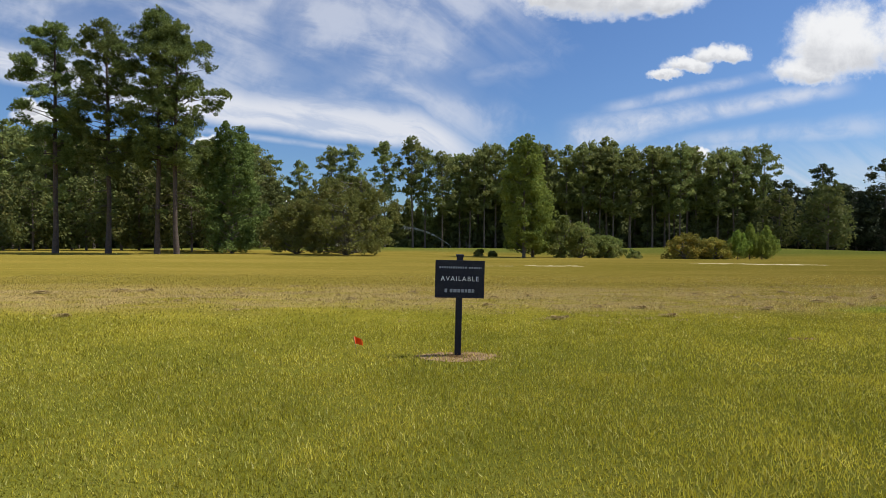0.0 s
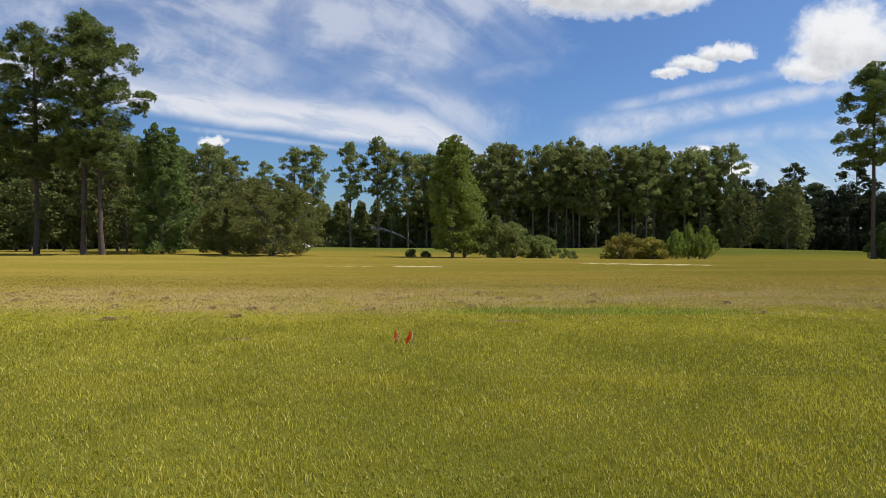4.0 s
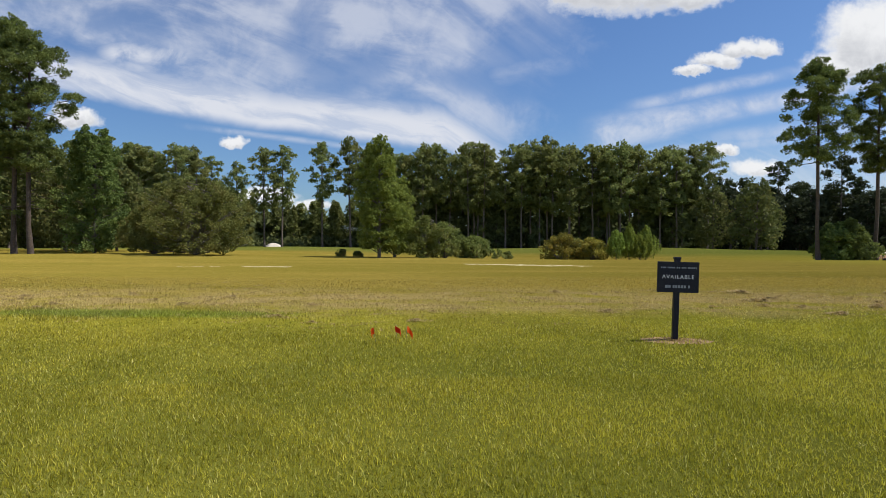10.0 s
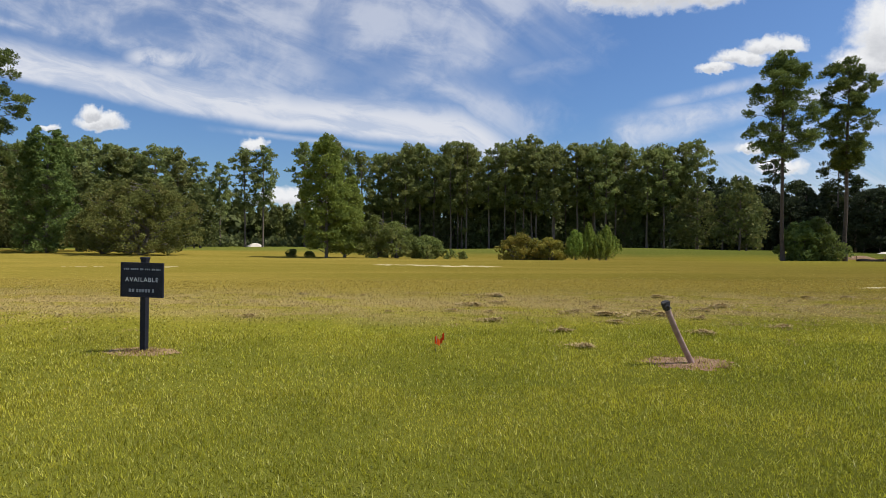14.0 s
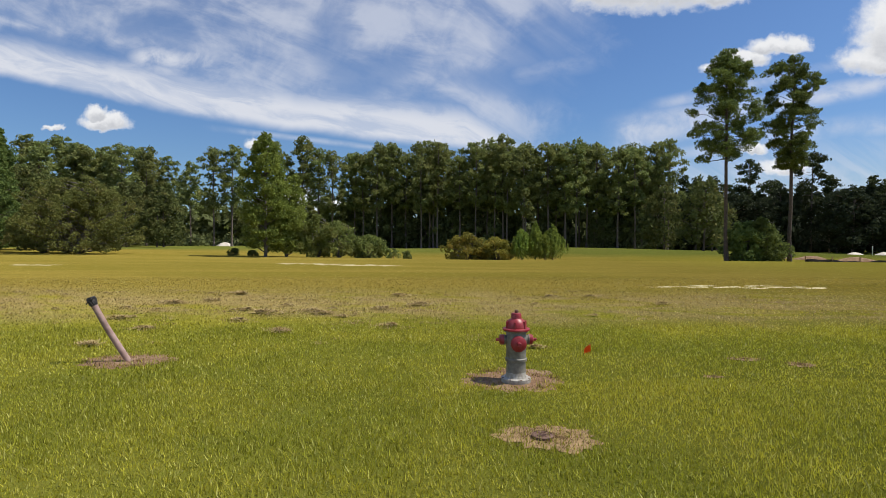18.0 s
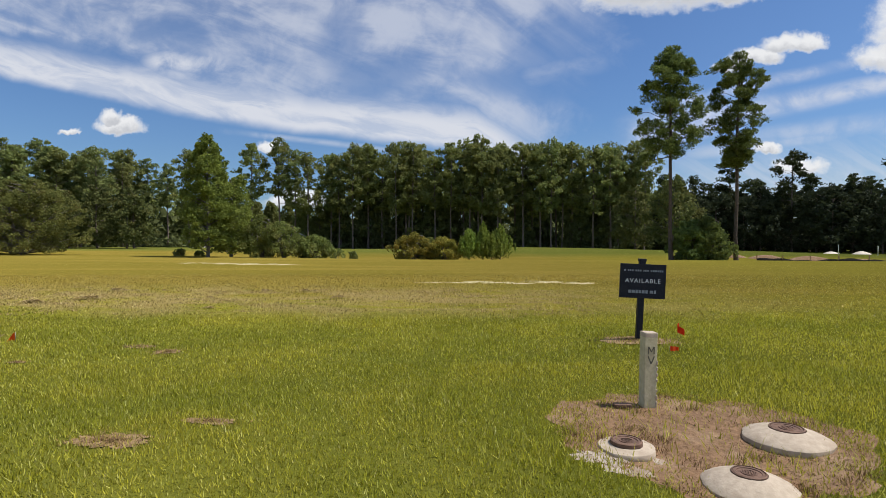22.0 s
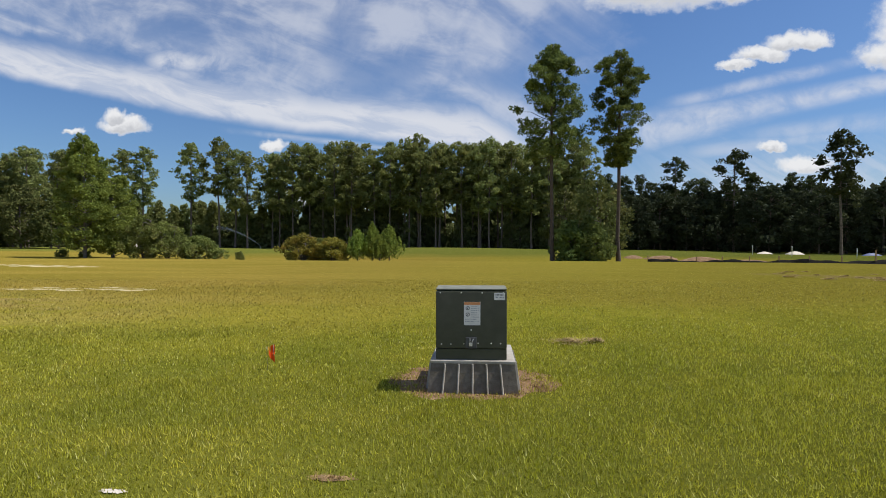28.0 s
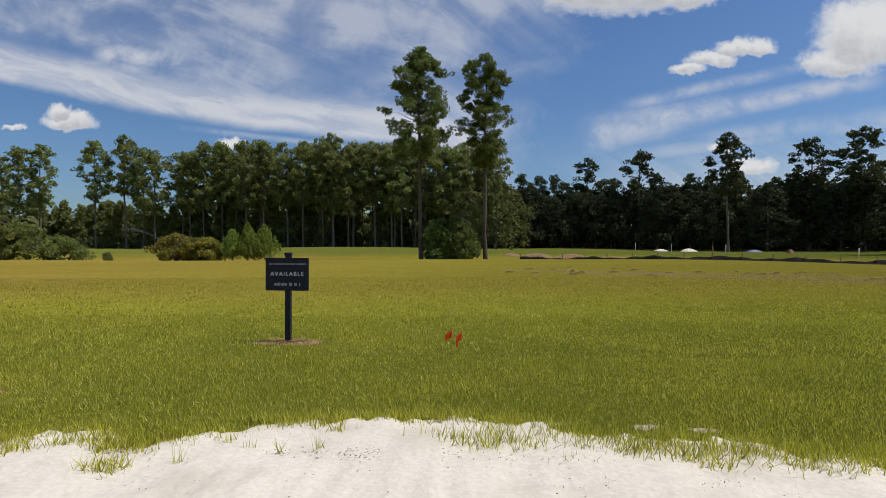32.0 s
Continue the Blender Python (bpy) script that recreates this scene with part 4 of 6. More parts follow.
def pine_parts(seed, tall, bare, spread, lobes=60, tufts=15, per=44, tuft=0.34, leaf=(0.27, 0.085), radius=0.24, low_limbs=0, profile=((0, 0.5), (0.2, 0.9), (0.5, 1.0), (0.8, 0.74), (1, 0.30)), stiff=1.0):
    """A tall pine: a bare trunk, crooked limbs, and many rounded lobes of needle tufts along and at the ends of them."""
    rng = np.random.default_rng(seed)
    line = trunk_line(rng, tall)
    wood = [tube(line, np.interp(line[:, 2], [0, tall * 0.04, tall * 0.6, tall], [radius * 1.35, radius, radius * 0.72, 0.04]), 8)]
    centres, sizes = [], []
    at, width = zip(*profile)

    def lobe(middle, size, count):
        d = rng.normal(size=(count, 3))
        d /= np.linalg.norm(d, axis=1)[:, None]
        d[:, 2] = np.where(rng.uniform(size=count) < 0.55, np.abs(d[:, 2]), d[:, 2])
        d *= rng.uniform(0.45, 1.05, (count, 1)) * np.array([1.0, 1.0, 0.62])
        centres.extend(middle + d * size)
        sizes.extend(tuft * rng.uniform(0.7, 1.25, count))

    for i in range(lobes):
        s = (i + rng.uniform(0, 1)) / lobes
        h = tall * (bare + (0.95 - bare) * s)
        a = i * 2.4 + rng.uniform(-0.7, 0.7)
        reach = spread * np.interp(s, at, width) * (rng.uniform(0.72, 1.0) if i % 3 else rng.uniform(0.25, 0.6))
        way = np.array([math.cos(a), math.sin(a), 0.05 + 0.5 * s + rng.uniform(-0.15, 0.15)])
        size = spread * rng.uniform(0.17, 0.30)
        start = at_height(line, h)
        start[2] -= reach * 0.22
        pts, rad = limb(rng, start, way / np.linalg.norm(way), max(0.3, reach - size * 0.5), radius * 0.26 * (1.1 - 0.6 * s), 0.04)
        wood.append(tube(pts, rad, 4))
        lobe(pts[-1] + [0, 0, 0.1], size, int(tufts * rng.uniform(0.7, 1.3)))
    lobe(line[-1] - [0, 0, spread * 0.16], spread * 0.26, tufts)
    for i in range(low_limbs):
        h, a = tall * rng.uniform(bare * 0.45, bare), rng.uniform(0, 6.28)
        pts, rad = limb(rng, at_height(line, h), np.array([math.cos(a), math.sin(a), -0.1]), spread * rng.uniform(0.2, 0.55), 0.035, 0.1)
        wood.append(tube(pts, rad, 4))
        if rng.uniform() < 0.6:
            lobe(pts[-1], spread * 0.12, 3)
    places = clumps(rng, centres, sizes, per, 0.85)
    crown = leaves(rng, places, *leaf, lift=0.25 * stiff, along=(places - np.repeat(np.asarray(centres), per, 0)) if stiff else None)
    return join(wood), crown


def leafy_parts(seed, tall, spread, low=0.04, per=46, count=150, leaf=(0.34, 0.24), radius=0.2, shape=1.0, clump=0.62, stems=1):
    """A broad-leaved tree or shrub leafed nearly to the ground: stems, limbs and clumps over an uneven outline."""
    rng = np.random.default_rng(seed)
    wood = []
    lines = []
    for k in range(stems):
        line = trunk_line(rng, tall * (0.95 if k == 0 else rng.uniform(0.6, 0.9)), 0.03)
        if stems > 1:
            a = k * 6.28 / stems
            line[:, :2] += np.outer(line[:, 2] / tall, [math.cos(a) * spread * 0.45, math.sin(a) * spread * 0.45]) + np.array([math.cos(a), math.sin(a)]) * 0.15
        lines.append(line)
        wood.append(tube(line, np.interp(line[:, 2], [0, tall], [radius / math.sqrt(stems), 0.03]), 7))
    centres, sizes = [], []
    lobes = rng.uniform(0, 6.28, 4)
    for i in range(count):
        s = rng.uniform(low, 1.0) if shape > 0.6 else rng.uniform(low, 1.0) ** 0.8
        if shape > 1.2:       # an egg, widest below the middle
            r = spread * (math.sin(math.pi * min(1.0, 0.22 + 0.71 * s)) ** 0.55)
        elif shape >= 1.0:    # a cone rounded at the foot
            r = spread * min(1.0, (1.04 - s) ** 0.72 * 1.12) * smooth01(s, -0.25, 0.22)
        else:                 # a dome
            r = spread * math.sqrt(max(0.02, 1 - max(0, s - 0.28) ** 2 / 0.55)) * (0.72 + 0.28 * smooth01(s, 0, 0.3))
        a = rng.uniform(0, 6.28)
        r *= (1 + 0.20 * math.sin(3 * a + lobes[0] + 5 * s) + 0.16 * math.sin(4 * a + lobes[1] - 11 * s)) * rng.uniform(0.40, 1.10) ** 0.6
        p = np.array([r * math.cos(a), r * math.sin(a), s * tall * (1 + 0.05 * math.sin(2 * a + lobes[2]))])
        centres.append(p)
        sizes.append(clump * rng.uniform(0.6, 1.2) * (1.0 if s < 0.85 else 0.7))
        if i % 4 == 0 and r > 0.5:
            line = lines[i % stems]
            root = at_height(line, max(0.15, p[2] - r * 0.5))
            wood.append(tube(*limb(rng, root, (p - root) / np.linalg.norm(p - root), np.linalg.norm(p - root), radius * 0.22, 0.0), 4))
    crown = leaves(rng, clumps(rng, centres, sizes, per, 0.85), *leaf)
    return join(wood), crown


def young_pine_parts(seed, tall, spread, per=22):
    """A young pine: tiers of upswept shoots with candle-like tips."""
    rng = np.random.default_rng(seed)
    line = trunk_line(rng, tall, 0.01)
    wood, centres, sizes = [tube(line, np.linspace(0.07, 0.015, 9), 6)], [], []
    for i in range(58):
        s = (i + 0.5) / 58
        a, h = i * 2.4, tall * (0.04 + 0.9 * s)
        reach = spread * (1.02 - s) ** 0.8 * rng.uniform(0.7, 1.15)
        way = np.array([math.cos(a), math.sin(a), 0.5 + 0.5 * s])
        pts, rad = limb(rng, at_height(line, h), way / np.linalg.norm(way), reach * 1.15, 0.02, -0.15)
        wood.append(tube(pts, rad, 4))
        for q in (0.45, 0.7, 0.9):
            p = np.array([np.interp(q, np.linspace(0, 1, len(pts)), pts[:, k]) for k in range(3)])
            centres.append(p)
            sizes.append(0.30)
        for rise in (0.05, 0.22, 0.40, 0.56):
            centres.append(pts[-1] + [0, 0, rise * rng.uniform(0.8, 1.4)])
            sizes.append(0.20 - 0.22 * rise)
    for h in np.linspace(0.86, 1.0, 5):
        centres.append(at_height(line, tall * h))
        sizes.append(0.17)
    return join(wood), leaves(rng, clumps(rng, centres, sizes, per, 1.25), 0.26, 0.08, lift=1.2)


def tree(name, parts, x, y, label, category, crown_material, bark=None, group="", turn=0.0, sink=0.05):
    ob = thing(name, x, y, height(x, y) - sink, label, category, group, turn)
    (wv, wf), (cv, cf) = parts
    array_mesh("trunk", wv, wf, bark or BARK, ob, True)
    array_mesh("crown", cv, cf, crown_material, ob)
    return ob


def again(ob, x, y, turn, size=1.0, wide=1.0):
    return copy_thing(ob, pose(x, y, height(x, y) - 0.05, 0, 0, turn) @ Matrix.Diagonal((size * wide, size * wide, size, 1)))


def build_near_trees():
    tall = "tall loblolly pine with a bare trunk at the field's edge"
    even = ((0, 0.6), (0.2, 0.85), (0.5, 1.0), (0.8, 0.90), (1, 0.50))
    flared = ((0, 0.6), (0.22, 1.05), (0.5, 0.88), (0.8, 0.72), (1, 0.40))
    topped = ((0, 0.40), (0.2, 0.66), (0.5, 1.05), (0.78, 1.0), (1, 0.60))
    for seed, x, y, h, bare, spread in ((11, -47.6, 55.0, 23.8, 0.40, 4.0), (12, -42.4, 55.5, 24.2, 0.36, 4.1), (13, -37.0, 55.0, 25.2, 0.40, 4.2), (14, -34.7, 54.5, 23.6, 0.38, 5.3)):
        tree("pine_tree", pine_parts(seed, h, bare, spread, 66, 15, 44, low_limbs=14, profile=even), x, y, tall, "pine tree", NEEDLES, DARK_BARK, group="tall pines at the field's edge")
    for seed, x, y, h, bare, spread, shape in ((21, 53.2, 66.0, 24.2, 0.50, 4.7, flared), (22, 60.55, 67.0, 23.4, 0.46, 3.5, topped)):
        tree("pine_tree", pine_parts(seed, h, bare, spread, 62, 16, 46, radius=0.22, profile=shape), x, y, "one of two very tall pines standing alone in the field", "pine tree", NEEDLES, DARK_BARK, group="two lone pines")
    # the darker holly leaves stand in for shade on this sweetgum
    tree("sweetgum_tree", leafy_parts(31, 13.6, 2.7, 0.03, 60, 560, (0.23, 0.14), shape=1.5, clump=0.52), -30.6, 58.5, "dense dark green broad-leaved tree leafed to the ground, shade put into its colour", "tree", HOLLY_SHADED_GUM, BARK_GREY)
    tree("sweetgum_tree", leafy_parts(32, 12.9, 2.35, 0.10, 62, 460, (0.23, 0.14), shape=1.5, clump=0.50), 1.6, 59.7, "pointed bright green broad-leaved tree, leafed almost to the ground", "tree", SWEETGUM, BARK_GREY)
    tree("sweetgum_tree", leafy_parts(35, 9.4, 2.2, 0.08, 60, 300, (0.23, 0.14), shape=1.5, clump=0.50), 3.0, 62.2, "bright green broad-leaved tree close behind a taller one", "tree", SWEETGUM, BARK_GREY)
    tree("magnolia_tree", leafy_parts(33, 7.9, 5.0, 0.03, 56, 640, (0.22, 0.12), shape=0.3, stems=4, clump=0.52), -17.6, 56.0, "large round olive-green tree with many stems, leafed to the ground", "tree", SHRUB, BARK_GREY)
    tree("magnolia_tree", leafy_parts(34, 5.6, 3.0, 0.03, 56, 300, (0.22, 0.12), shape=0.3, stems=3, clump=0.5), -23.4, 58.0, "smaller round olive-green tree beside the large one", "tree", SHRUB, BARK_GREY)
    for seed, x, y, h, r in ((41, 6.6, 62.6, 4.6, 1.9), (42, 8.8, 63.6, 3.9, 2.4), (43, 12.2, 64.4, 2.6, 1.7)):
        tree("shrub", leafy_parts(seed, h, r, 0.02, 55, 130, (0.24, 0.13), shape=0.3, stems=4, clump=0.5), x, y, "wide rounded shrub of dull green leaves", "shrub", SHRUB, BARK_GREY, "shrubs in the field")
    for seed, x, y, h, r in ((61, -3.2, 62.0, 0.8, 0.5), (62, 14.9, 64.4, 1.2, 0.8), (63, 16.4, 66.0, 0.9, 0.5), (64, -1.6, 63.5, 0.6, 0.4)):
        tree("shrub", leafy_parts(seed, h, r, 0.02, 46, 26, (0.18, 0.09), 0.05, shape=0.3, stems=3, clump=0.28), x, y, "small green shrub standing in the field", "shrub", SHRUB, BARK_GREY, "small shrubs in the field")
    for seed, x, y, h, r, mat in ((44, 23.4, 68.3, 3.2, 2.4, GOLDEN), (45, 27.0, 68.8, 2.7, 2.0, GOLDEN), (46, 25.4, 69.3, 2.6, 1.8, SHRUB)):
        tree("shrub", leafy_parts(seed, h, r, 0.02, 55, 140, (0.24, 0.13), shape=0.3, stems=4, clump=0.48), x, y, "wide rounded shrub with golden-green leaves", "shrub", mat, BARK_GREY, "shrubs in the field")
    for seed, x, y, h, r in ((47, 30.2, 68.6, 3.3, 1.5), (48, 31.9, 69.0, 4.3, 1.4), (49, 34.0, 69.0, 3.9, 1.6), (50, 33.0, 68.2, 2.6, 1.4)):
        tree("young_pine", young_pine_parts(seed, h, r), x, y, "bushy young pine with upright light green shoots", "young pine", YOUNG_PINE, group="young pines in the field")
    tree("holly_tree", leafy_parts(51, 4.9, 2.4, 0.02, 60, 190, (0.30, 0.17), shape=1.0, stems=3), 57.4, 66.6, "dark dense evergreen leafed to the ground below the lone pines", "tree", HOLLY_SHADED_GUM, BARK_GREY)
    tree("holly_tree", leafy_parts(52, 4.4, 1.7, 0.02, 56, 110, (0.34, 0.2), shape=0.3, stems=3), 55.2, 66.2, "dark dense evergreen leafed to the ground below the lone pines", "tree", HOLLY_SHADED_GUM, BARK_GREY)


def build_woods():
    rng = np.random.default_rng(77)
    far_leaf = (0.62, 0.27)
    label = "tall straight pine at the edge of the woods"
    first = []
    for k, (bare, spread) in enumerate(((0.42, 4.0), (0.38, 4.5), (0.50, 3.8), (0.40, 4.7), (0.46, 4.1))):
        first.append(pine_parts(100 + k, 23.0, bare, spread, 36, 8, 12, 0.58, far_leaf, 0.2, low_limbs=4, profile=((0, 0.45), (0.25, 0.85), (0.6, 1.0), (0.85, 0.80), (1, 0.45)), stiff=0.0))
    broad = [leafy_parts(120 + k, 12.0, 3.8, 0.05, 20, 150, (0.56, 0.36), shape=0.3, clump=1.0) for k in range(3)]
    oak = [leafy_parts(140 + k, 12.0, 4.2, 0.03, 26, 150, (0.52, 0.34), shape=0.3, clump=1.0) for k in range(3)]
    slim = [leafy_parts(130 + k, 10.0, 2.3, 0.03, 26, 110, (0.55, 0.34), shape=1.0, clump=0.8) for k in range(3)]
    protos = {}

    def put(kind, k, x, y, tall, wide=1.0, text=label):
        turn = float(rng.uniform(0, 360))
        # right of x 70 the pines get needles darkened for cloud shade
        kind = "shaded_pine" if kind == "pine" and x > 70 else kind
        base = {"pine": 23.0, "shaded_pine": 23.0, "broad": 12.0, "oak": 12.0, "slim": 10.0, "young": 10.0}[kind]
        key = (kind, k)
        size = tall / base
        if key not in protos:
            shape = {"pine": first, "shaded_pine": first, "broad": broad, "oak": oak, "slim": slim, "young": slim}[kind][k]
            name = {"pine": "pine_tree", "shaded_pine": "pine_tree", "broad": "maple_tree", "oak": "oak_tree", "slim": "cedar_tree", "young": "bay_tree"}[kind]
            group = {"pine": "pines at the edge of the woods", "shaded_pine": "dark pines of the woods", "broad": "broad-leaved trees of the woods", "oak": "dark oaks of the woods", "slim": "low trees of the woods", "young": "shaded young trees of the woods"}[kind]
            mat = {"pine": WOOD_NEEDLES, "shaded_pine": SHADED_NEEDLES, "broad": MAPLE, "oak": OAK_SHADED, "slim": WOOD_NEEDLES, "young": THICKET}[kind]
            ob = tree(name, shape, x, y, text, "pine tree" if kind in ("pine", "shaded_pine") else "tree", mat, BARK, group, turn)
            ob.matrix_basis = pose(x, y, height(x, y) - 0.05, 0, 0, turn) @ Matrix.Diagonal((size * wide, size * wide, size, 1))
            protos[key] = ob
            return ob
        src = protos[key]
        keep = src.scale.copy()
        src.scale = (1, 1, 1)
        ob = again(src, x, y, turn, size, wide)
        src.scale = keep
        return tagged(ob, text)

    # pines that stand out, one by one
    for k, (x, y, h) in enumerate(((-27.0, 109, 20.8), (-30.3, 108, 20.2), (-14.5, 117, 24.0), (-12.0, 119, 22.0), (-20.5, 116, 23.0), (15.2, 131, 25), (25.6, 124, 25.0), (29.0, 121.5, 25.2), (42.5, 122.5, 23.6),
                                   (63.5, 126, 20.3), (87, 136, 21.5), (97.3, 128.7, 22.2), (107.2, 108, 22.0), (125.2, 113, 22.0), (130.8, 107.7, 22.8), (127.0, 86.5, 21.8), (133.5, 88.0, 20.0), (-38.0, 112.6, 18.0), (-43.5, 99, 19.5), (-50, 96, 19.0), (-56, 92, 20.0))):
        put("pine", k % 5, x, y, h, 1.15 if x > 95 else 1.05, "tall pine that stands out above the edge of the woods")
    # the edge of the woods, in rows
    for x in np.arange(-8, 66, 3.1):
        put("pine", int(rng.integers(5)), x + rng.normal(0, 0.8), 120 + rng.normal(0, 2.0), rng.uniform(20.5, 24.0), rng.uniform(0.85, 1.15))
        put("pine", int(rng.integers(5)), x + 1.5 + rng.normal(0, 0.8), 128 + rng.normal(0, 2.5), rng.uniform(20.5, 24.5), rng.uniform(0.85, 1.15))
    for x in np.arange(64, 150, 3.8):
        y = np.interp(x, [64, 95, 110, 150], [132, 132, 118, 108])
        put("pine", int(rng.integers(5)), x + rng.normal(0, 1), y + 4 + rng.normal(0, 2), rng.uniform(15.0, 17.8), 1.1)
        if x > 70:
            put("oak", int(rng.integers(3)), x + rng.normal(0, 1), y + rng.normal(0, 2) - 1, rng.uniform(11.0, 14.0), 1.05, "oak at the edge of the woods, leaf colour darkened for cloud shade")
    for x in np.arange(-84, -44, 3.4):
        y = np.interp(x, [-110, -60, -44], [66, 82, 100])
        put("pine", int(rng.integers(5)), x + rng.normal(0, 1), y + rng.normal(0, 2), rng.uniform(16.5, 19.5), 1.1)
        put("pine", int(rng.integers(5)), x + 1.6 + rng.normal(0, 1), y + 7 + rng.normal(0, 2), rng.uniform(17, 20.5), 1.1)
        put("broad", int(rng.integers(3)), x + rng.normal(0, 1), y - 3 + rng.normal(0, 1.5), rng.uniform(7.0, 11.0), 0.9, "rounded tree at the edge of the woods")
    for x in np.arange(-66, -31, 3.2):
        put("broad", int(rng.integers(3)), x + rng.normal(0, 0.8), 66 + rng.normal(0, 1.5) - 0.1 * (x + 31), rng.uniform(8.0, 11.5), 0.95, "rounded dark green tree behind the tall pines")
    for x in np.arange(-88, -45, 3.3):
        put("pine", int(rng.integers(5)), x + rng.normal(0, 0.8), np.interp(x, [-88, -46], [98, 118]) + rng.normal(0, 1.5), rng.uniform(19.5, 23.0), rng.uniform(1.0, 1.2))
    for x in np.arange(-46, -28, 3.0):
        put("broad", int(rng.integers(3)), x + rng.normal(0, 0.8), 92 + rng.normal(0, 2.0), rng.uniform(8.0, 11.0), 1.0, "rounded tree at the edge of the woods")
    for x in np.arange(-46, -6, 2.3):
        put("slim", int(rng.integers(3)), x + rng.normal(0, 0.8), 126 + rng.normal(0, 2.0), rng.uniform(8.5, 11.5), 1.0, "low dense evergreen at the edge of the woods")
    for x, y, h in ((63.5, 100, 12.6), (66.5, 104, 11.0), (59.0, 107, 11.5)):
        put("broad", int(rng.integers(3)), x, y, h, 0.95, "rounded light green tree before the shaded woods")
    for x in np.arange(-7, 68, 2.9):
        put("young", int(rng.integers(3)), x + rng.normal(0, 0.9), 125 + rng.normal(0, 1.5), rng.uniform(6.5, 12.5), rng.uniform(0.9, 1.3), "shaded young tree under the pines")
    # what lies behind: undergrowth and the mass of the woods
    made = []
    for count, near, deep, share, size in ((3600, 0.0, 16.0, 0.45, (1.0, 0.62)), (5200, 10.0, 30.0, 1.0, (1.7, 1.1)), (2600, 9.0, 16.0, 0.22, (1.4, 0.9))):
        x = rng.uniform(-150, 190, count)
        front = np.interp(x, [-150, -60, -44, -30, 0, 66, 95, 112, 190], [60, 86, 106, 118, 124, 130, 136, 120, 102])
        depth = near + rng.uniform(0, 1, count) ** 1.3 * (deep - near)
        top = np.interp(x, [-150, -46, -42, -8, -4, 62, 70, 190], [15, 15, 7.5, 7.5, 18, 18, 13.5, 14])
        z = rng.uniform(0, 1, count) * top * share * np.interp(depth, [0, 6, 12], [0.5, 0.8, 1.0])
        made.append(leaves(rng, clumps(rng, np.stack([x, front + depth, z - 0.6], 1), rng.uniform(1.2, 2.3, count), 10), *size))
    v, f = join(made)
    # undergrowth on the right takes the oak colour darkened for cloud shade
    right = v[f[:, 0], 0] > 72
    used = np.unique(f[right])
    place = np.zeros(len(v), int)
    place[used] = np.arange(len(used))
    tagged(array_mesh("oak_undergrowth", v[used], place[f[right]], OAK_SHADED), "undergrowth below the oaks, leaf colour darkened for cloud shade", "woods", kind="stuff")
    used = np.unique(f[~right])
    place[used] = np.arange(len(used))
    v, f = v[used], place[f[~right]]
    tagged(array_mesh("undergrowth", v, f, THICKET), "dark undergrowth and the mass of the woods behind the first trees", "woods", kind="stuff")


# ---- things ----
def bars(parent, name, left, right, z, tall, y, material, rng, gap=0.35):
    """Unreadable writing: a row of small raised bars."""
    x = left
    bm = bmesh.new()
    while x < right:
        w = tall * rng.uniform(0.5, 0.95)
        w = min(w, right - x)
        box(bm, x + w / 2, y, z, w, 0.002, tall * rng.uniform(0.8, 1.0))
        x += w + tall * gap * (3.0 if rng.random() < 0.18 else 1.0)
    return tagged(part(name, bm, material, parent), kind="stuff")


def build_sign(x, y, turn, lean, sunk, seed):
    rng = random.Random(seed)
    ob = thing("sale_sign", x, y, height(x, y), "dark board on a square post, reading available, over dry grass", "sign", "lot signs along the road", turn)
    ob.matrix_basis = pose(x, y, height(x, y) + sunk, 0, lean, turn) @ Matrix.Scale(0.93 if sunk < -0.1 else 1.0, 4)
    bm = bmesh.new()
    box(bm, 0, 0.03, 0.53, 0.078, 0.078, 1.42, 0.006)
    post = part("post", bm, SIGN_BLACK, ob)
    bm = bmesh.new()
    box(bm, 0, 0.03, 1.252, 0.094, 0.094, 0.035, 0.008)
    part("cap", bm, SIGN_BLACK, post)
    bm = bmesh.new()
    box(bm, 0, -0.022, 0.965, 0.605, 0.022, 0.452, 0.004)
    board = part("board", bm, SIGN_BLACK, ob, "dark painted board")
    bm = bmesh.new()
    for sx in (-1, 1):
        box(bm, sx * 0.298, -0.024, 0.965, 0.012, 0.030, 0.460, 0.002)
    for sz in (-1, 1):
        box(bm, 0, -0.024, 0.965 + sz * 0.226, 0.600, 0.030, 0.012, 0.002)
    part("frame", bm, SIGN_BLACK, board)
    text = bpy.data.curves.new("word", "FONT")
    text.body, text.size, text.align_x, text.align_y, text.extrude, text.space_character = "AVAILABLE", 0.082, "CENTER", "CENTER", 0.0015, 1.22
    word = new("word", text)
    word.data.materials.append(LETTER)
    word.parent = ob
    word.matrix_basis = pose(0, -0.0355, 0.967, 90, 0, 0)
    bars(ob, "small_writing", -0.255, 0.265, 1.108, 0.026, -0.034, LETTER_DIM, rng)
    bars(ob, "maker_mark", -0.185, 0.185, 0.822, 0.046, -0.034, LETTER_DIM, rng, 0.22)


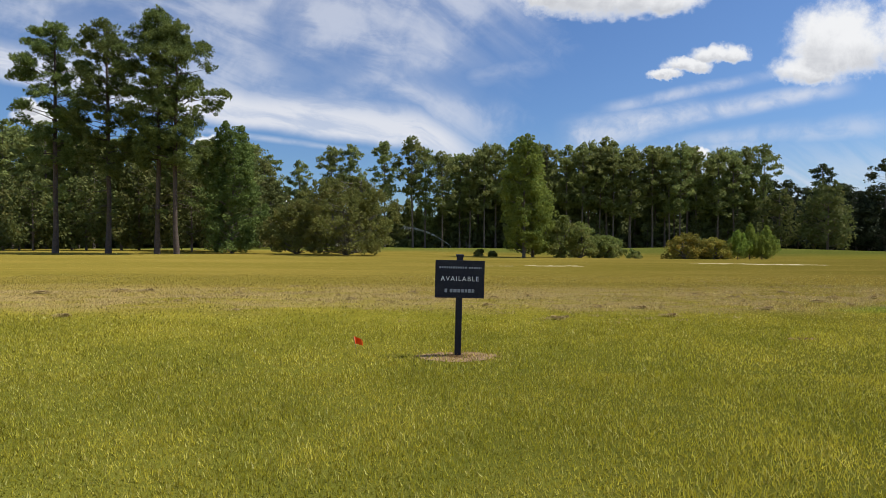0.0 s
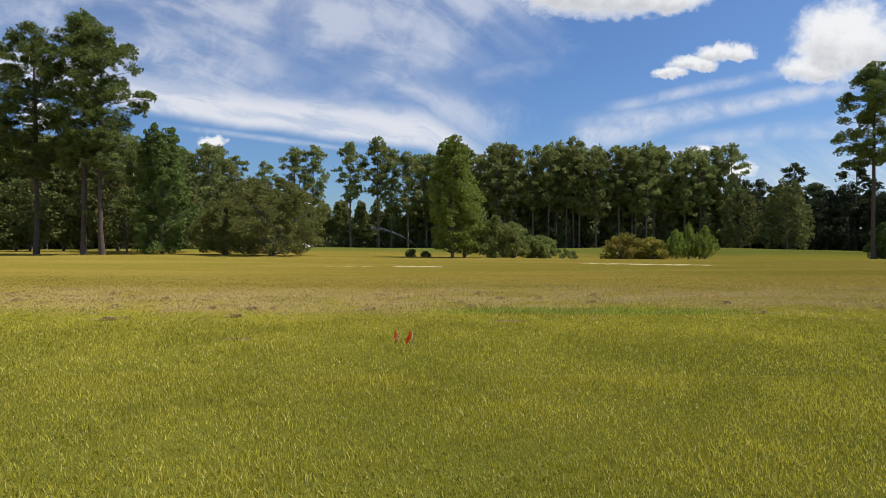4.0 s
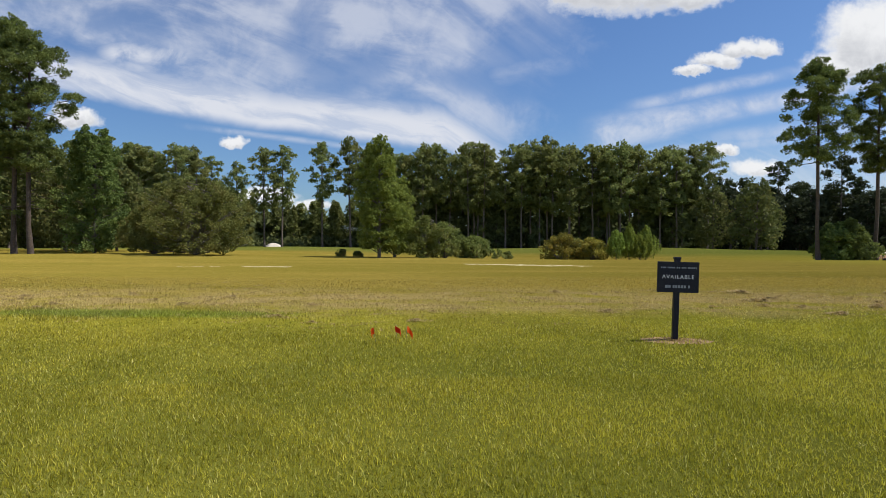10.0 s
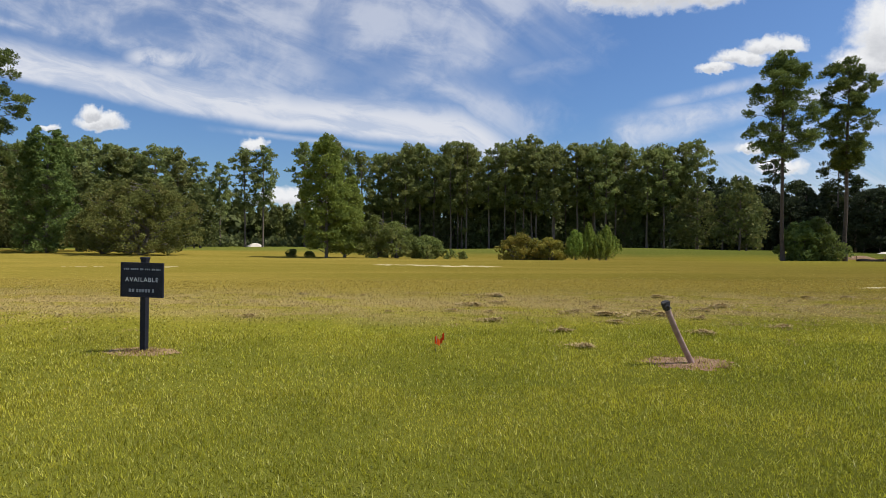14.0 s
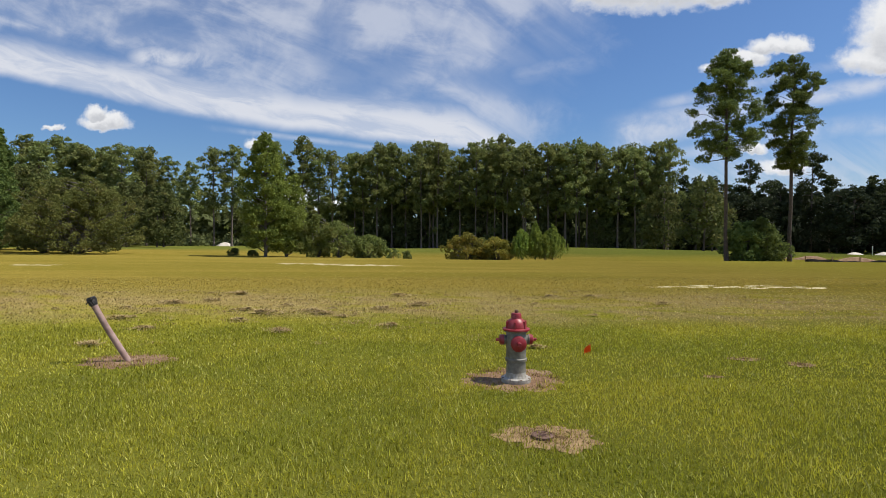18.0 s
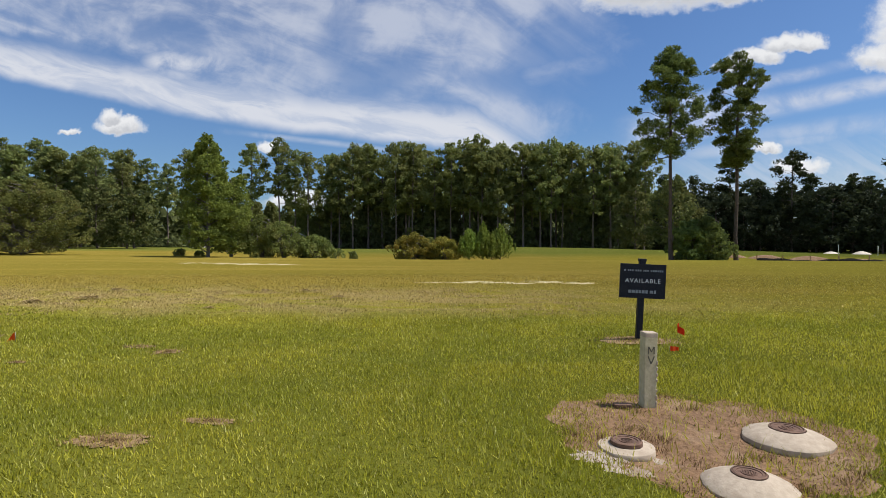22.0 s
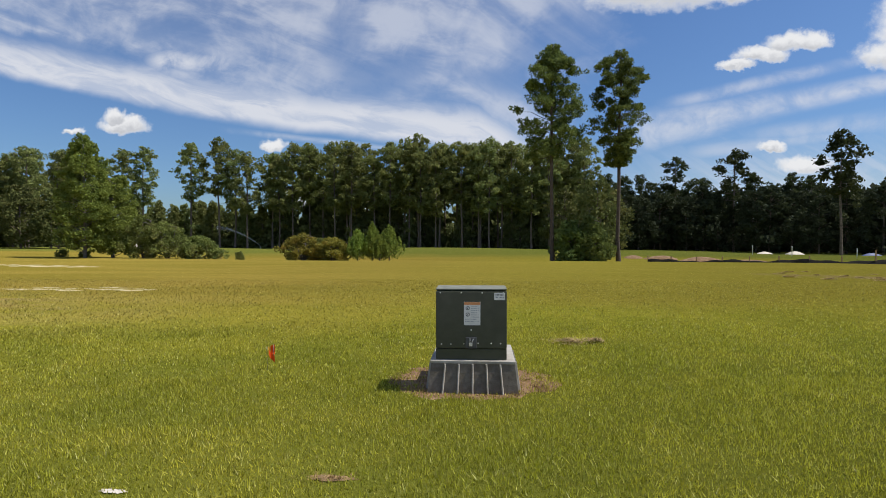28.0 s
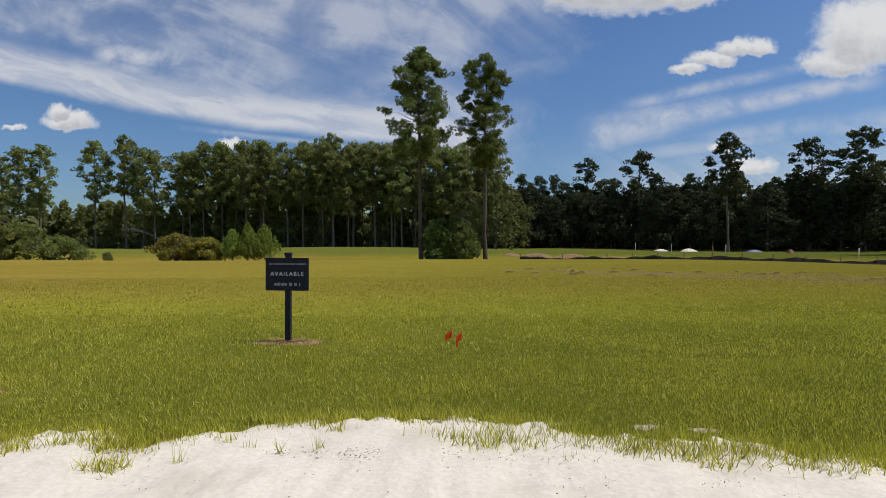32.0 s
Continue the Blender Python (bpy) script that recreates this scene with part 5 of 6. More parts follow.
def build_flag(x, y, tall, turn, lean, k):
    ob = thing("marker_flag", x, y, height(x, y), "small orange-red marker flag on a wire in the grass", "flag", "marker flags", turn)
    ob.matrix_basis = pose(x, y, height(x, y), lean, lean * 0.6, turn)
    bm = bmesh.new()
    lathe(bm, ((0.0025, -0.05), (0.0025, tall)), 6)
    part("wire", bm, WIRE, ob)
    bm = bmesh.new()
    cols, w, h = 6, 0.115, 0.10
    grid = []
    for i in range(cols + 1):
        q = i / cols
        drop = 0.075 * q ** 1.3 * (1 + 0.35 * (k % 3)) * (0.2 if tall < 0.1 else 1.0)
        bow = 0.03 * math.sin(q * 5 + k)
        grid.append([[bm.verts.new((0.003 + w * q * 0.8, bow + s * 0.0006, max(0.012, tall - j * h * (1 - 0.25 * q) - drop))) for j in (0, 0.5, 1)] for s in (-1, 1)])
    for a, b in zip(grid, grid[1:]):
        for j in range(2):
            bm.faces.new((a[0][j], b[0][j], b[0][j + 1], a[0][j + 1]))
            bm.faces.new((a[1][j], a[1][j + 1], b[1][j + 1], b[1][j]))
    part("flag", bm, FLAG, ob, "orange-red plastic flag")


def build_hydrant():
    x, y = HYDRANT
    ob = thing("fire_hydrant", x, y, height(x, y) + 0.005, "silver fire hydrant with a red bonnet and red caps", "fire hydrant", turn=8)
    ob.scale = (0.95, 0.95, 0.96)
    bm = bmesh.new()
    lathe(bm, ((0.165, -0.01), (0.170, 0.008), (0.170, 0.046), (0.160, 0.053), (0.126, 0.056), (0.116, 0.075), (0.113, 0.115)), 28)
    part("foot_flange", bm, FOOT_SILVER, ob, "weathered pale foot flange")
    bm = bmesh.new()
    lathe(bm, ((0.112, 0.09), (0.108, 0.235), (0.124, 0.242), (0.126, 0.268), (0.114, 0.276), (0.114, 0.38), (0.122, 0.42), (0.122, 0.50), (0.114, 0.535), (0.114, 0.565), (0.135, 0.570), (0.135, 0.585)), 24)
    part("barrel", bm, HYDRANT_SILVER, ob, "silver-painted barrel")
    bm = bmesh.new()
    lathe(bm, ((0.118, 0.608), (0.118, 0.640), (0.108, 0.672), (0.086, 0.702), (0.064, 0.718), (0.060, 0.722), (0.058, 0.770), (0.052, 0.780)), 36)
    bonnet = part("bonnet", bm, HYDRANT_RED, ob, "red domed bonnet")
    bm = bmesh.new()
    lathe(bm, ((0.128, 0.584), (0.152, 0.586), (0.156, 0.592), (0.156, 0.606), (0.148, 0.611), (0.118, 0.613)), 36)
    part("flange", bm, HYDRANT_RED, bonnet)
    for i in range(6):
        bm = bmesh.new()
        box(bm, 0.098, 0, 0.650, 0.060, 0.016, 0.085, 0.005)
        bmesh.ops.transform(bm, matrix=Matrix.Rotation(i * math.pi / 3 + 0.25, 4, "Z"), verts=bm.verts)
        part("rib", bm, HYDRANT_RED, bonnet)
    bm = bmesh.new()
    lathe(bm, ((0.022, 0.775), (0.022, 0.812), (0.016, 0.818)), 5)
    part("operating_nut", bm, IRON, bonnet)
    for i in range(8):
        a = i * math.pi / 4 + 0.2
        bm = bmesh.new()
        lathe(bm, ((0.012, 0.0), (0.012, 0.016), (0.008, 0.02)), 6, pose(0.158 * math.cos(a), 0.158 * math.sin(a), 0.036))
        part("bolt", bm, IRON, ob)
    for name, turn, r, out, z in (("front_cap", -90, 0.084, 0.165, 0.455), ("side_cap", 0, 0.056, 0.175, 0.480), ("side_cap", 180, 0.056, 0.175, 0.480)):
        axis = pose(0, 0, z, 0, 0, turn) @ pose(0, 0, 0, 0, 90, 0)
        bm = bmesh.new()
        lathe(bm, ((r * 0.95, 0.06), (r * 0.95, out - 0.045), (r * 1.08, out - 0.04), (r * 1.08, out - 0.03)), 18, axis)
        nozzle = part("nozzle", bm, HYDRANT_SILVER, ob)
        bm = bmesh.new()
        lathe(bm, ((r * 1.05, out - 0.032), (r * 1.05, out + 0.004), (r * 0.85, out + 0.016), (r * 0.45, out + 0.022), (r * 0.32, out + 0.024), (r * 0.32, out + 0.056), (r * 0.26, out + 0.06)), 16, axis)
        part(name, bm, HYDRANT_RED, ob, "red nozzle cap")


def lid(parent, x, y, z, r, ribs=5):
    """A cast-iron cover: a disc with a rim, raised rings and bars."""
    bm = bmesh.new()
    lathe(bm, ((r * 1.12, -0.05), (r * 1.12, 0.012), (r * 1.02, 0.016), (r * 1.0, 0.004), (r * 0.98, 0.004), (r * 0.97, 0.012), (r * 0.80, 0.012), (r * 0.78, 0.007),
               (r * 0.52, 0.007), (r * 0.50, 0.012), (r * 0.42, 0.012), (r * 0.40, 0.007), (0.004, 0.007)), 28, pose(x, y, z))
    cover = part("lid", bm, IRON, parent, "rusty cast-iron lid")
    bm = bmesh.new()
    for i in range(ribs):
        box(bm, x, y + (i - (ribs - 1) / 2) * r * 0.16, z + 0.009, r * 0.62, r * 0.06, 0.008)
    part("raised_mark", bm, IRON, cover)


def build_utilities():
    x, y = VALVE
    ob = thing("valve_cover", x, y, height(x, y) + 0.012, "round rusty iron valve cover set in dry grass", "valve cover")
    lid(ob, 0, 0, 0.004, 0.075)
    for i, (x, y, foot, r, rise) in enumerate(CAPS):
        ob = thing("cleanout_cover", x, y, height(x, y), "rusty iron lid in a pale round concrete collar on bare earth", "utility cover", "utility covers on the bare earth", turn=i * 37)
        bm = bmesh.new()
        f = foot if foot > 0.2 else 0.185
        lathe(bm, ((f * 0.97, -0.05), (f * 1.01, 0.0), (f, 0.022), (f * 0.97, 0.030), (f * 0.6 + r * 0.5, rise * 0.62), (r * 1.30, rise * 0.97), (r * 1.16, rise), (r * 1.14, rise - 0.02)), 40,
              wobble=lambda a, h: 0.016 * math.sin(5 * a + i) + 0.010 * math.sin(11 * a) + 0.006 * math.sin(23 * a + i))
        part("collar", bm, CONCRETE, ob, "pale concrete collar")
        lid(ob, 0, 0, rise + (0.012 if i == 0 else -0.006), r)
    x, y = MARKER
    ob = thing("marker_post", x, y, height(x, y), "short square concrete marker post with an arrow cut in its face", "marker post", turn=6)
    ob.matrix_basis = pose(x, y, height(x, y), 0, 1.0, 10)
    bm = bmesh.new()
    vs = box(bm, 0, 0, 0.245, 0.104, 0.104, 0.69, 0.008)
    part("shaft", bm, OLD_CONCRETE, ob)
    bm = bmesh.new()
    box(bm, 0, 0, 0.592, 0.106, 0.106, 0.045, 0.010)
    part("top", bm, CONCRETE, ob, "pale painted top")
    bm = bmesh.new()
    for s in (-1, 1):
        box(bm, s * 0.013, -0.0535, 0.395, 0.009, 0.003, 0.066, turn=Matrix.Rotation(s * 0.38, 4, "Y"))
    part("arrow_mark", bm, CARVED_SHADE, ob)
    bm = bmesh.new()
    for s in (-1, 1):
        box(bm, s * 0.023, -0.0535, 0.472, 0.008, 0.003, 0.060)
        box(bm, s * 0.0105, -0.0535, 0.480, 0.007, 0.003, 0.046, turn=Matrix.Rotation(s * 0.48, 4, "Y"))
    part("letter_mark", bm, CARVED_SHADE, ob)
    rng = random.Random(8)
    for k in range(7):
        bm = bmesh.new()
        z = 0.05 + 0.055 * k + rng.uniform(-0.015, 0.015)
        made = bmesh.ops.create_icosphere(bm, subdivisions=1, radius=1.0)
        bmesh.ops.scale(bm, vec=(0.010, 0.012, rng.uniform(0.012, 0.030)), verts=made["verts"])
        bmesh.ops.translate(bm, vec=(0.050, -0.048, z), verts=made["verts"])
        part("chip", bm, CONCRETE, ob, "pale chipped spot on the corner")
    ob = thing("broken_brick", 35.26, 7.30, height(35.26, 7.3) + 0.012, "flat broken piece of brick lying on the bare earth", "brick", turn=4)
    bm = bmesh.new()
    box(bm, 0, 0, 0.014, 0.135, 0.07, 0.03, 0.006)
    part("block", bm, IRON, ob)
    x, y = LEANING
    ob = thing("leaning_pipe", x, y, height(x, y), "leaning weathered brown pipe with a black wrapped end in bare earth", "pipe")
    line = np.array([(0.075, 0.02, -0.1), (0.025, 0.0, 0.0), (-0.09, -0.04, 0.215), (-0.202, -0.08, 0.43), (-0.312, -0.122, 0.675), (-0.352, -0.138, 0.775)])
    v, f = tube(line, np.full(6, 0.036), 16)
    array_mesh("pipe", v, f, PIPE, ob, True)
    line = np.array([(-0.320, -0.125, 0.695), (-0.330, -0.129, 0.715), (-0.340, -0.133, 0.745), (-0.352, -0.138, 0.775), (-0.360, -0.141, 0.795), (-0.362, -0.142, 0.80)])
    v, f = tube(line, [0.037, 0.045, 0.048, 0.051, 0.046, 0.0], 16)
    v[16:80] += np.random.default_rng(2).normal(0, 0.0035, (64, 3))
    array_mesh("wrapped_end", v, f, RUBBER, ob)
    for k, end in enumerate(((-0.290, -0.195, 0.710), (-0.383, -0.185, 0.710), (-0.298, -0.155, 0.810))):
        v, f = tube(np.array([(-0.343, -0.170, 0.755), (-0.328 - 0.03 * (k == 1), -0.187, 0.745), end]), [0.010, 0.009, 0.005], 6)
        array_mesh("tape_end", v, f, RUBBER, ob, True)


def build_cabinet():
    x, y = CABINET_AT
    rng = random.Random(4)
    base = height(x, y)
    pad = thing("transformer_pad", x, y, base, "ribbed grey concrete box pad tapering to its top", "pad")
    pad.matrix_basis = pose(x, y, base, 0, 0, 2.5)
    bm = bmesh.new()
    bw, bd, tw, td, h = 0.462, 0.47, 0.418, 0.43, 0.300
    lower = [bm.verts.new((sx * bw, sy * bd, -0.04)) for sx, sy in ((-1, -1), (1, -1), (1, 1), (-1, 1))]
    upper = [bm.verts.new((sx * tw, sy * td, h)) for sx, sy in ((-1, -1), (1, -1), (1, 1), (-1, 1))]
    for i in range(4):
        bm.faces.new((lower[i], lower[(i + 1) % 4], upper[(i + 1) % 4], upper[i]))
    bm.faces.new(upper)
    bm.faces.new(list(reversed(lower)))
    part("block", bm, PAD_SHADE, pad)
    bm = bmesh.new()
    box(bm, 0, 0, h + 0.012, tw * 2 + 0.016, td * 2 + 0.016, 0.030, 0.006)
    part("lip", bm, PAD_LIT, pad, "concrete lip in a lighter colour for the sun on it")
    for side in range(4):
        turn = Matrix.Rotation(side * math.pi / 2, 4, "Z")
        half_l, half_u, out_l, out_u = (bw, tw, bd, td) if side % 2 == 0 else (bd, td, bw, tw)
        for k in range(5):
            q = -0.66 + k * 0.33
            bm = bmesh.new()
            vs = []
            for z, half, out in ((-0.03, half_l, out_l), (h - 0.005, half_u, out_u)):
                for dx, dy in ((-0.012, 0.004), (-0.008, -0.026), (0.000, -0.028), (0.011, 0.004)):
                    vs.append(bm.verts.new(turn @ Vector((q * half + dx, -out + dy, z))))
            for i in range(3):
                bm.faces.new((vs[i], vs[i + 1], vs[i + 5], vs[i + 4]))
            bm.faces.new((vs[4], vs[5], vs[6], vs[7]))
            # ribs use the lightened concrete, as if caught by the sun
            part("rib", bm, PAD_LIT, pad)
    ob = thing("transformer_cabinet", x, y, base + h + 0.028, "dark green steel transformer cabinet with a warning label on its door", "transformer")
    ob.matrix_basis = pose(x - 0.01, y - 0.19, base + h + 0.028, 0, 0, 3.0)
    w, d, t = 0.715, 0.36, 0.712
    bm = bmesh.new()
    box(bm, 0, 0.02, t / 2, w - 0.012, d - 0.04, t, 0.008)
    part("tank", bm, CABINET, ob)
    bm = bmesh.new()
    box(bm, 0, -d / 2, 0.055, w, 0.03, 0.11, 0.005)
    part("sill", bm, CABINET, ob)
    bm = bmesh.new()
    box(bm, 0, -d / 2 - 0.006, 0.405, w, 0.05, 0.575, 0.008)
    door = part("door", bm, CABINET, ob)
    bm = bmesh.new()
    box(bm, 0, 0.002, t + 0.002, w + 0.004, d + 0.052, 0.012, 0.003)
    part("roof", bm, ROOF_LIT, ob, "cabinet top in a lighter green for the sunlight on it")
    bm = bmesh.new()
    box(bm, 0, -d / 2 - 0.034, 0.175, 0.11, 0.018, 0.115, 0.006)
    recess = part("lock_box", bm, INK, door)
    bm = bmesh.new()
    box(bm, -0.004, -d / 2 - 0.047, 0.160, 0.034, 0.018, 0.036, 0.005)
    part("padlock", bm, STEEL, recess, "bright steel padlock")
    bm = bmesh.new()
    lathe(bm, ((0.004, 0.0), (0.004, 0.05)), 8, pose(-0.012, -d / 2 - 0.047, 0.17, 0, 0, 0))
    lathe(bm, ((0.004, 0.0), (0.004, 0.05)), 8, pose(0.006, -d / 2 - 0.047, 0.17, 0, 18, 0))
    part("shackle", bm, STEEL, recess)
    for bx, bz in ((-0.30, 0.16), (-0.205, 0.16), (-0.075, 0.165), (0.07, 0.17), (0.20, 0.17), (0.295, 0.17), (0.0, 0.305), (-0.31, 0.68), (-0.10, 0.68), (0.11, 0.68), (0.32, 0.68)):
        bm = bmesh.new()
        lathe(bm, ((0.008, 0.0), (0.008, 0.006), (0.005, 0.009)), 8, pose(bx, -d / 2 - 0.03, bz, 90, 0, 0))
        part("bolt", bm, STEEL, door)
    bm = bmesh.new()
    box(bm, 0.01, -d / 2 - 0.0325, 0.47, 0.165, 0.003, 0.235)
    label = part("warning_label", bm, PAPER, door, "white and orange warning label")
    bm = bmesh.new()
    box(bm, 0.01, -d / 2 - 0.035, 0.572, 0.161, 0.002, 0.028)
    part("label_head", bm, ORANGE, label)
    for z in (0.525, 0.46):
        bm = bmesh.new()
        lathe(bm, ((0.020, -0.002), (0.020, 0.001), (0.014, 0.001), (0.014, -0.002)), 16, pose(-0.035, -d / 2 - 0.034, z, 90, 0, 0), caps=False)
        box(bm, -0.035, -d / 2 - 0.0345, z, 0.007, 0.002, 0.020, turn=Matrix.Rotation(0.5, 4, "Y"))
        part("label_sign", bm, INK, label)
    for k in range(8):
        bars(label, "label_line", 0.0 if k < 6 else -0.06, 0.080 if k % 3 else 0.06, 0.545 - k * 0.022, 0.007, -d / 2 - 0.0345, LETTER_DIM, rng)
    bm = bmesh.new()
    box(bm, 0.285, -d / 2 - 0.0325, 0.645, 0.110, 0.003, 0.072)
    tag = part("number_tag", bm, PAPER, door, "small white plate")
    bars(tag, "tag_line", 0.245, 0.325, 0.66, 0.012, -d / 2 - 0.0345, INK, rng)
    bars(tag, "tag_line", 0.245, 0.325, 0.635, 0.014, -d / 2 - 0.0345, LETTER_DIM, rng)


def mound(name, x, y, rx, ry, h, material, label, category):
    bm = bmesh.new()
    rings, sides = 7, 26
    vs = [bm.verts.new((x, y, height(x, y) + h))]
    for r in range(1, rings + 1):
        q = r / rings
        for i in range(sides):
            a = 2 * math.pi * i / sides
            k = q * (1 + 0.10 * math.sin(3 * a + x) + 0.06 * math.sin(5 * a + y))
            px, py = x + rx * k * math.cos(a), y + ry * k * math.sin(a)
            vs.append(bm.verts.new((px, py, height(px, py) + h * (1 - q * q) ** 1.3 - 0.06 * (q == 1))))
    for i in range(sides):
        bm.faces.new((vs[0], vs[1 + i], vs[1 + (i + 1) % sides])).smooth = True
        for r in range(rings - 1):
            o = 1 + r * sides
            bm.faces.new((vs[o + i], vs[o + sides + i], vs[o + sides + (i + 1) % sides], vs[o + (i + 1) % sides])).smooth = True
    return tagged(part(name, bm, material), label, category)


def build_hay():
    """Raked-up clumps of dry cut grass lying in the field."""
    rng = np.random.default_rng(9)
    shapes = []
    for k in range(5):
        count = 520
        c, w = rng.uniform(0, 6.28, count), np.abs(rng.normal(0, 0.62, count))
        x, y = 0.15 * w * np.cos(c) + 0.05 * np.sin(3 * w + k), 0.085 * w * np.sin(c)
        lying = blades(rng, x, y, 0.055, 0.012, 0.030 * np.maximum(0, 1 - w ** 2) + rng.uniform(0, 0.012, count))
        lying[0][2::3, 2] = lying[0][0::3, 2] + rng.uniform(-0.005, 0.030, count)
        lying[0][2::3, :2] += rng.normal(0, 0.030, (count, 2))
        shapes.append(lying)
    known = [(20.79, 10.45, 1.3), (20.91, 9.11, 1.3), (19.62, 11.5, 1.4), (22.0, 11.5, 1.2), (22.1, 12.5, 2.2), (23.1, 12.6, 1.8), (19.7, 16.1, 2.2), (19.2, 13.9, 2.0), (25.0, 14.2, 2.2), (24.2, 16.1, 1.8),
             (23.1, 10.5, 1.4), (22.8, 12.9, 1.6), (21.4, 12.9, 1.5), (24.3, 13.4, 1.7), (-17.6, 13.7, 2.0), (-16.1, 14.4, 1.8), (-15.3, 14.4, 1.6), (-0.2, 10.8, 1.3), (10.8, 10.0, 1.0), (27.2, 9.6, 0.7), (48.9, 13.1, 1.5), (49.3, 13.2, 1.2)]
    for _ in range(70):
        x = rng.uniform(-26, 34)
        known.append((x, 12.0 + 0.08 * max(x, 0) + rng.normal(0, 1.6) + 1.5 * math.sin(x * 0.5), rng.uniform(0.5, 1.3)))
    for _ in range(46):
        x = rng.uniform(60, 80)
        known.append((x, 27 - 0.8 * (x - 70) + rng.normal(0, 2.0), rng.uniform(0.9, 2.2)))
    made = []
    for i, (x, y, s) in enumerate(known):
        v, f = shapes[i % 5]
        s = s * 1.1 if i < 22 else s
        turn = rng.uniform(-0.5, 0.5)
        px, py = s * (v[:, 0] * math.cos(turn) - v[:, 1] * math.sin(turn)), s * (v[:, 0] * math.sin(turn) + v[:, 1] * math.cos(turn))
        made.append((np.stack([x + px, y + py, terrain(x + px, y + py) + 0.010 + v[:, 2] * (0.6 + 0.4 * s)], 1), f))
    v, f = join(made)
    tagged(array_mesh("cut_grass", v, f, HAY), "loose flat clumps of dry cut grass lying in the field", "hay", kind="stuff")


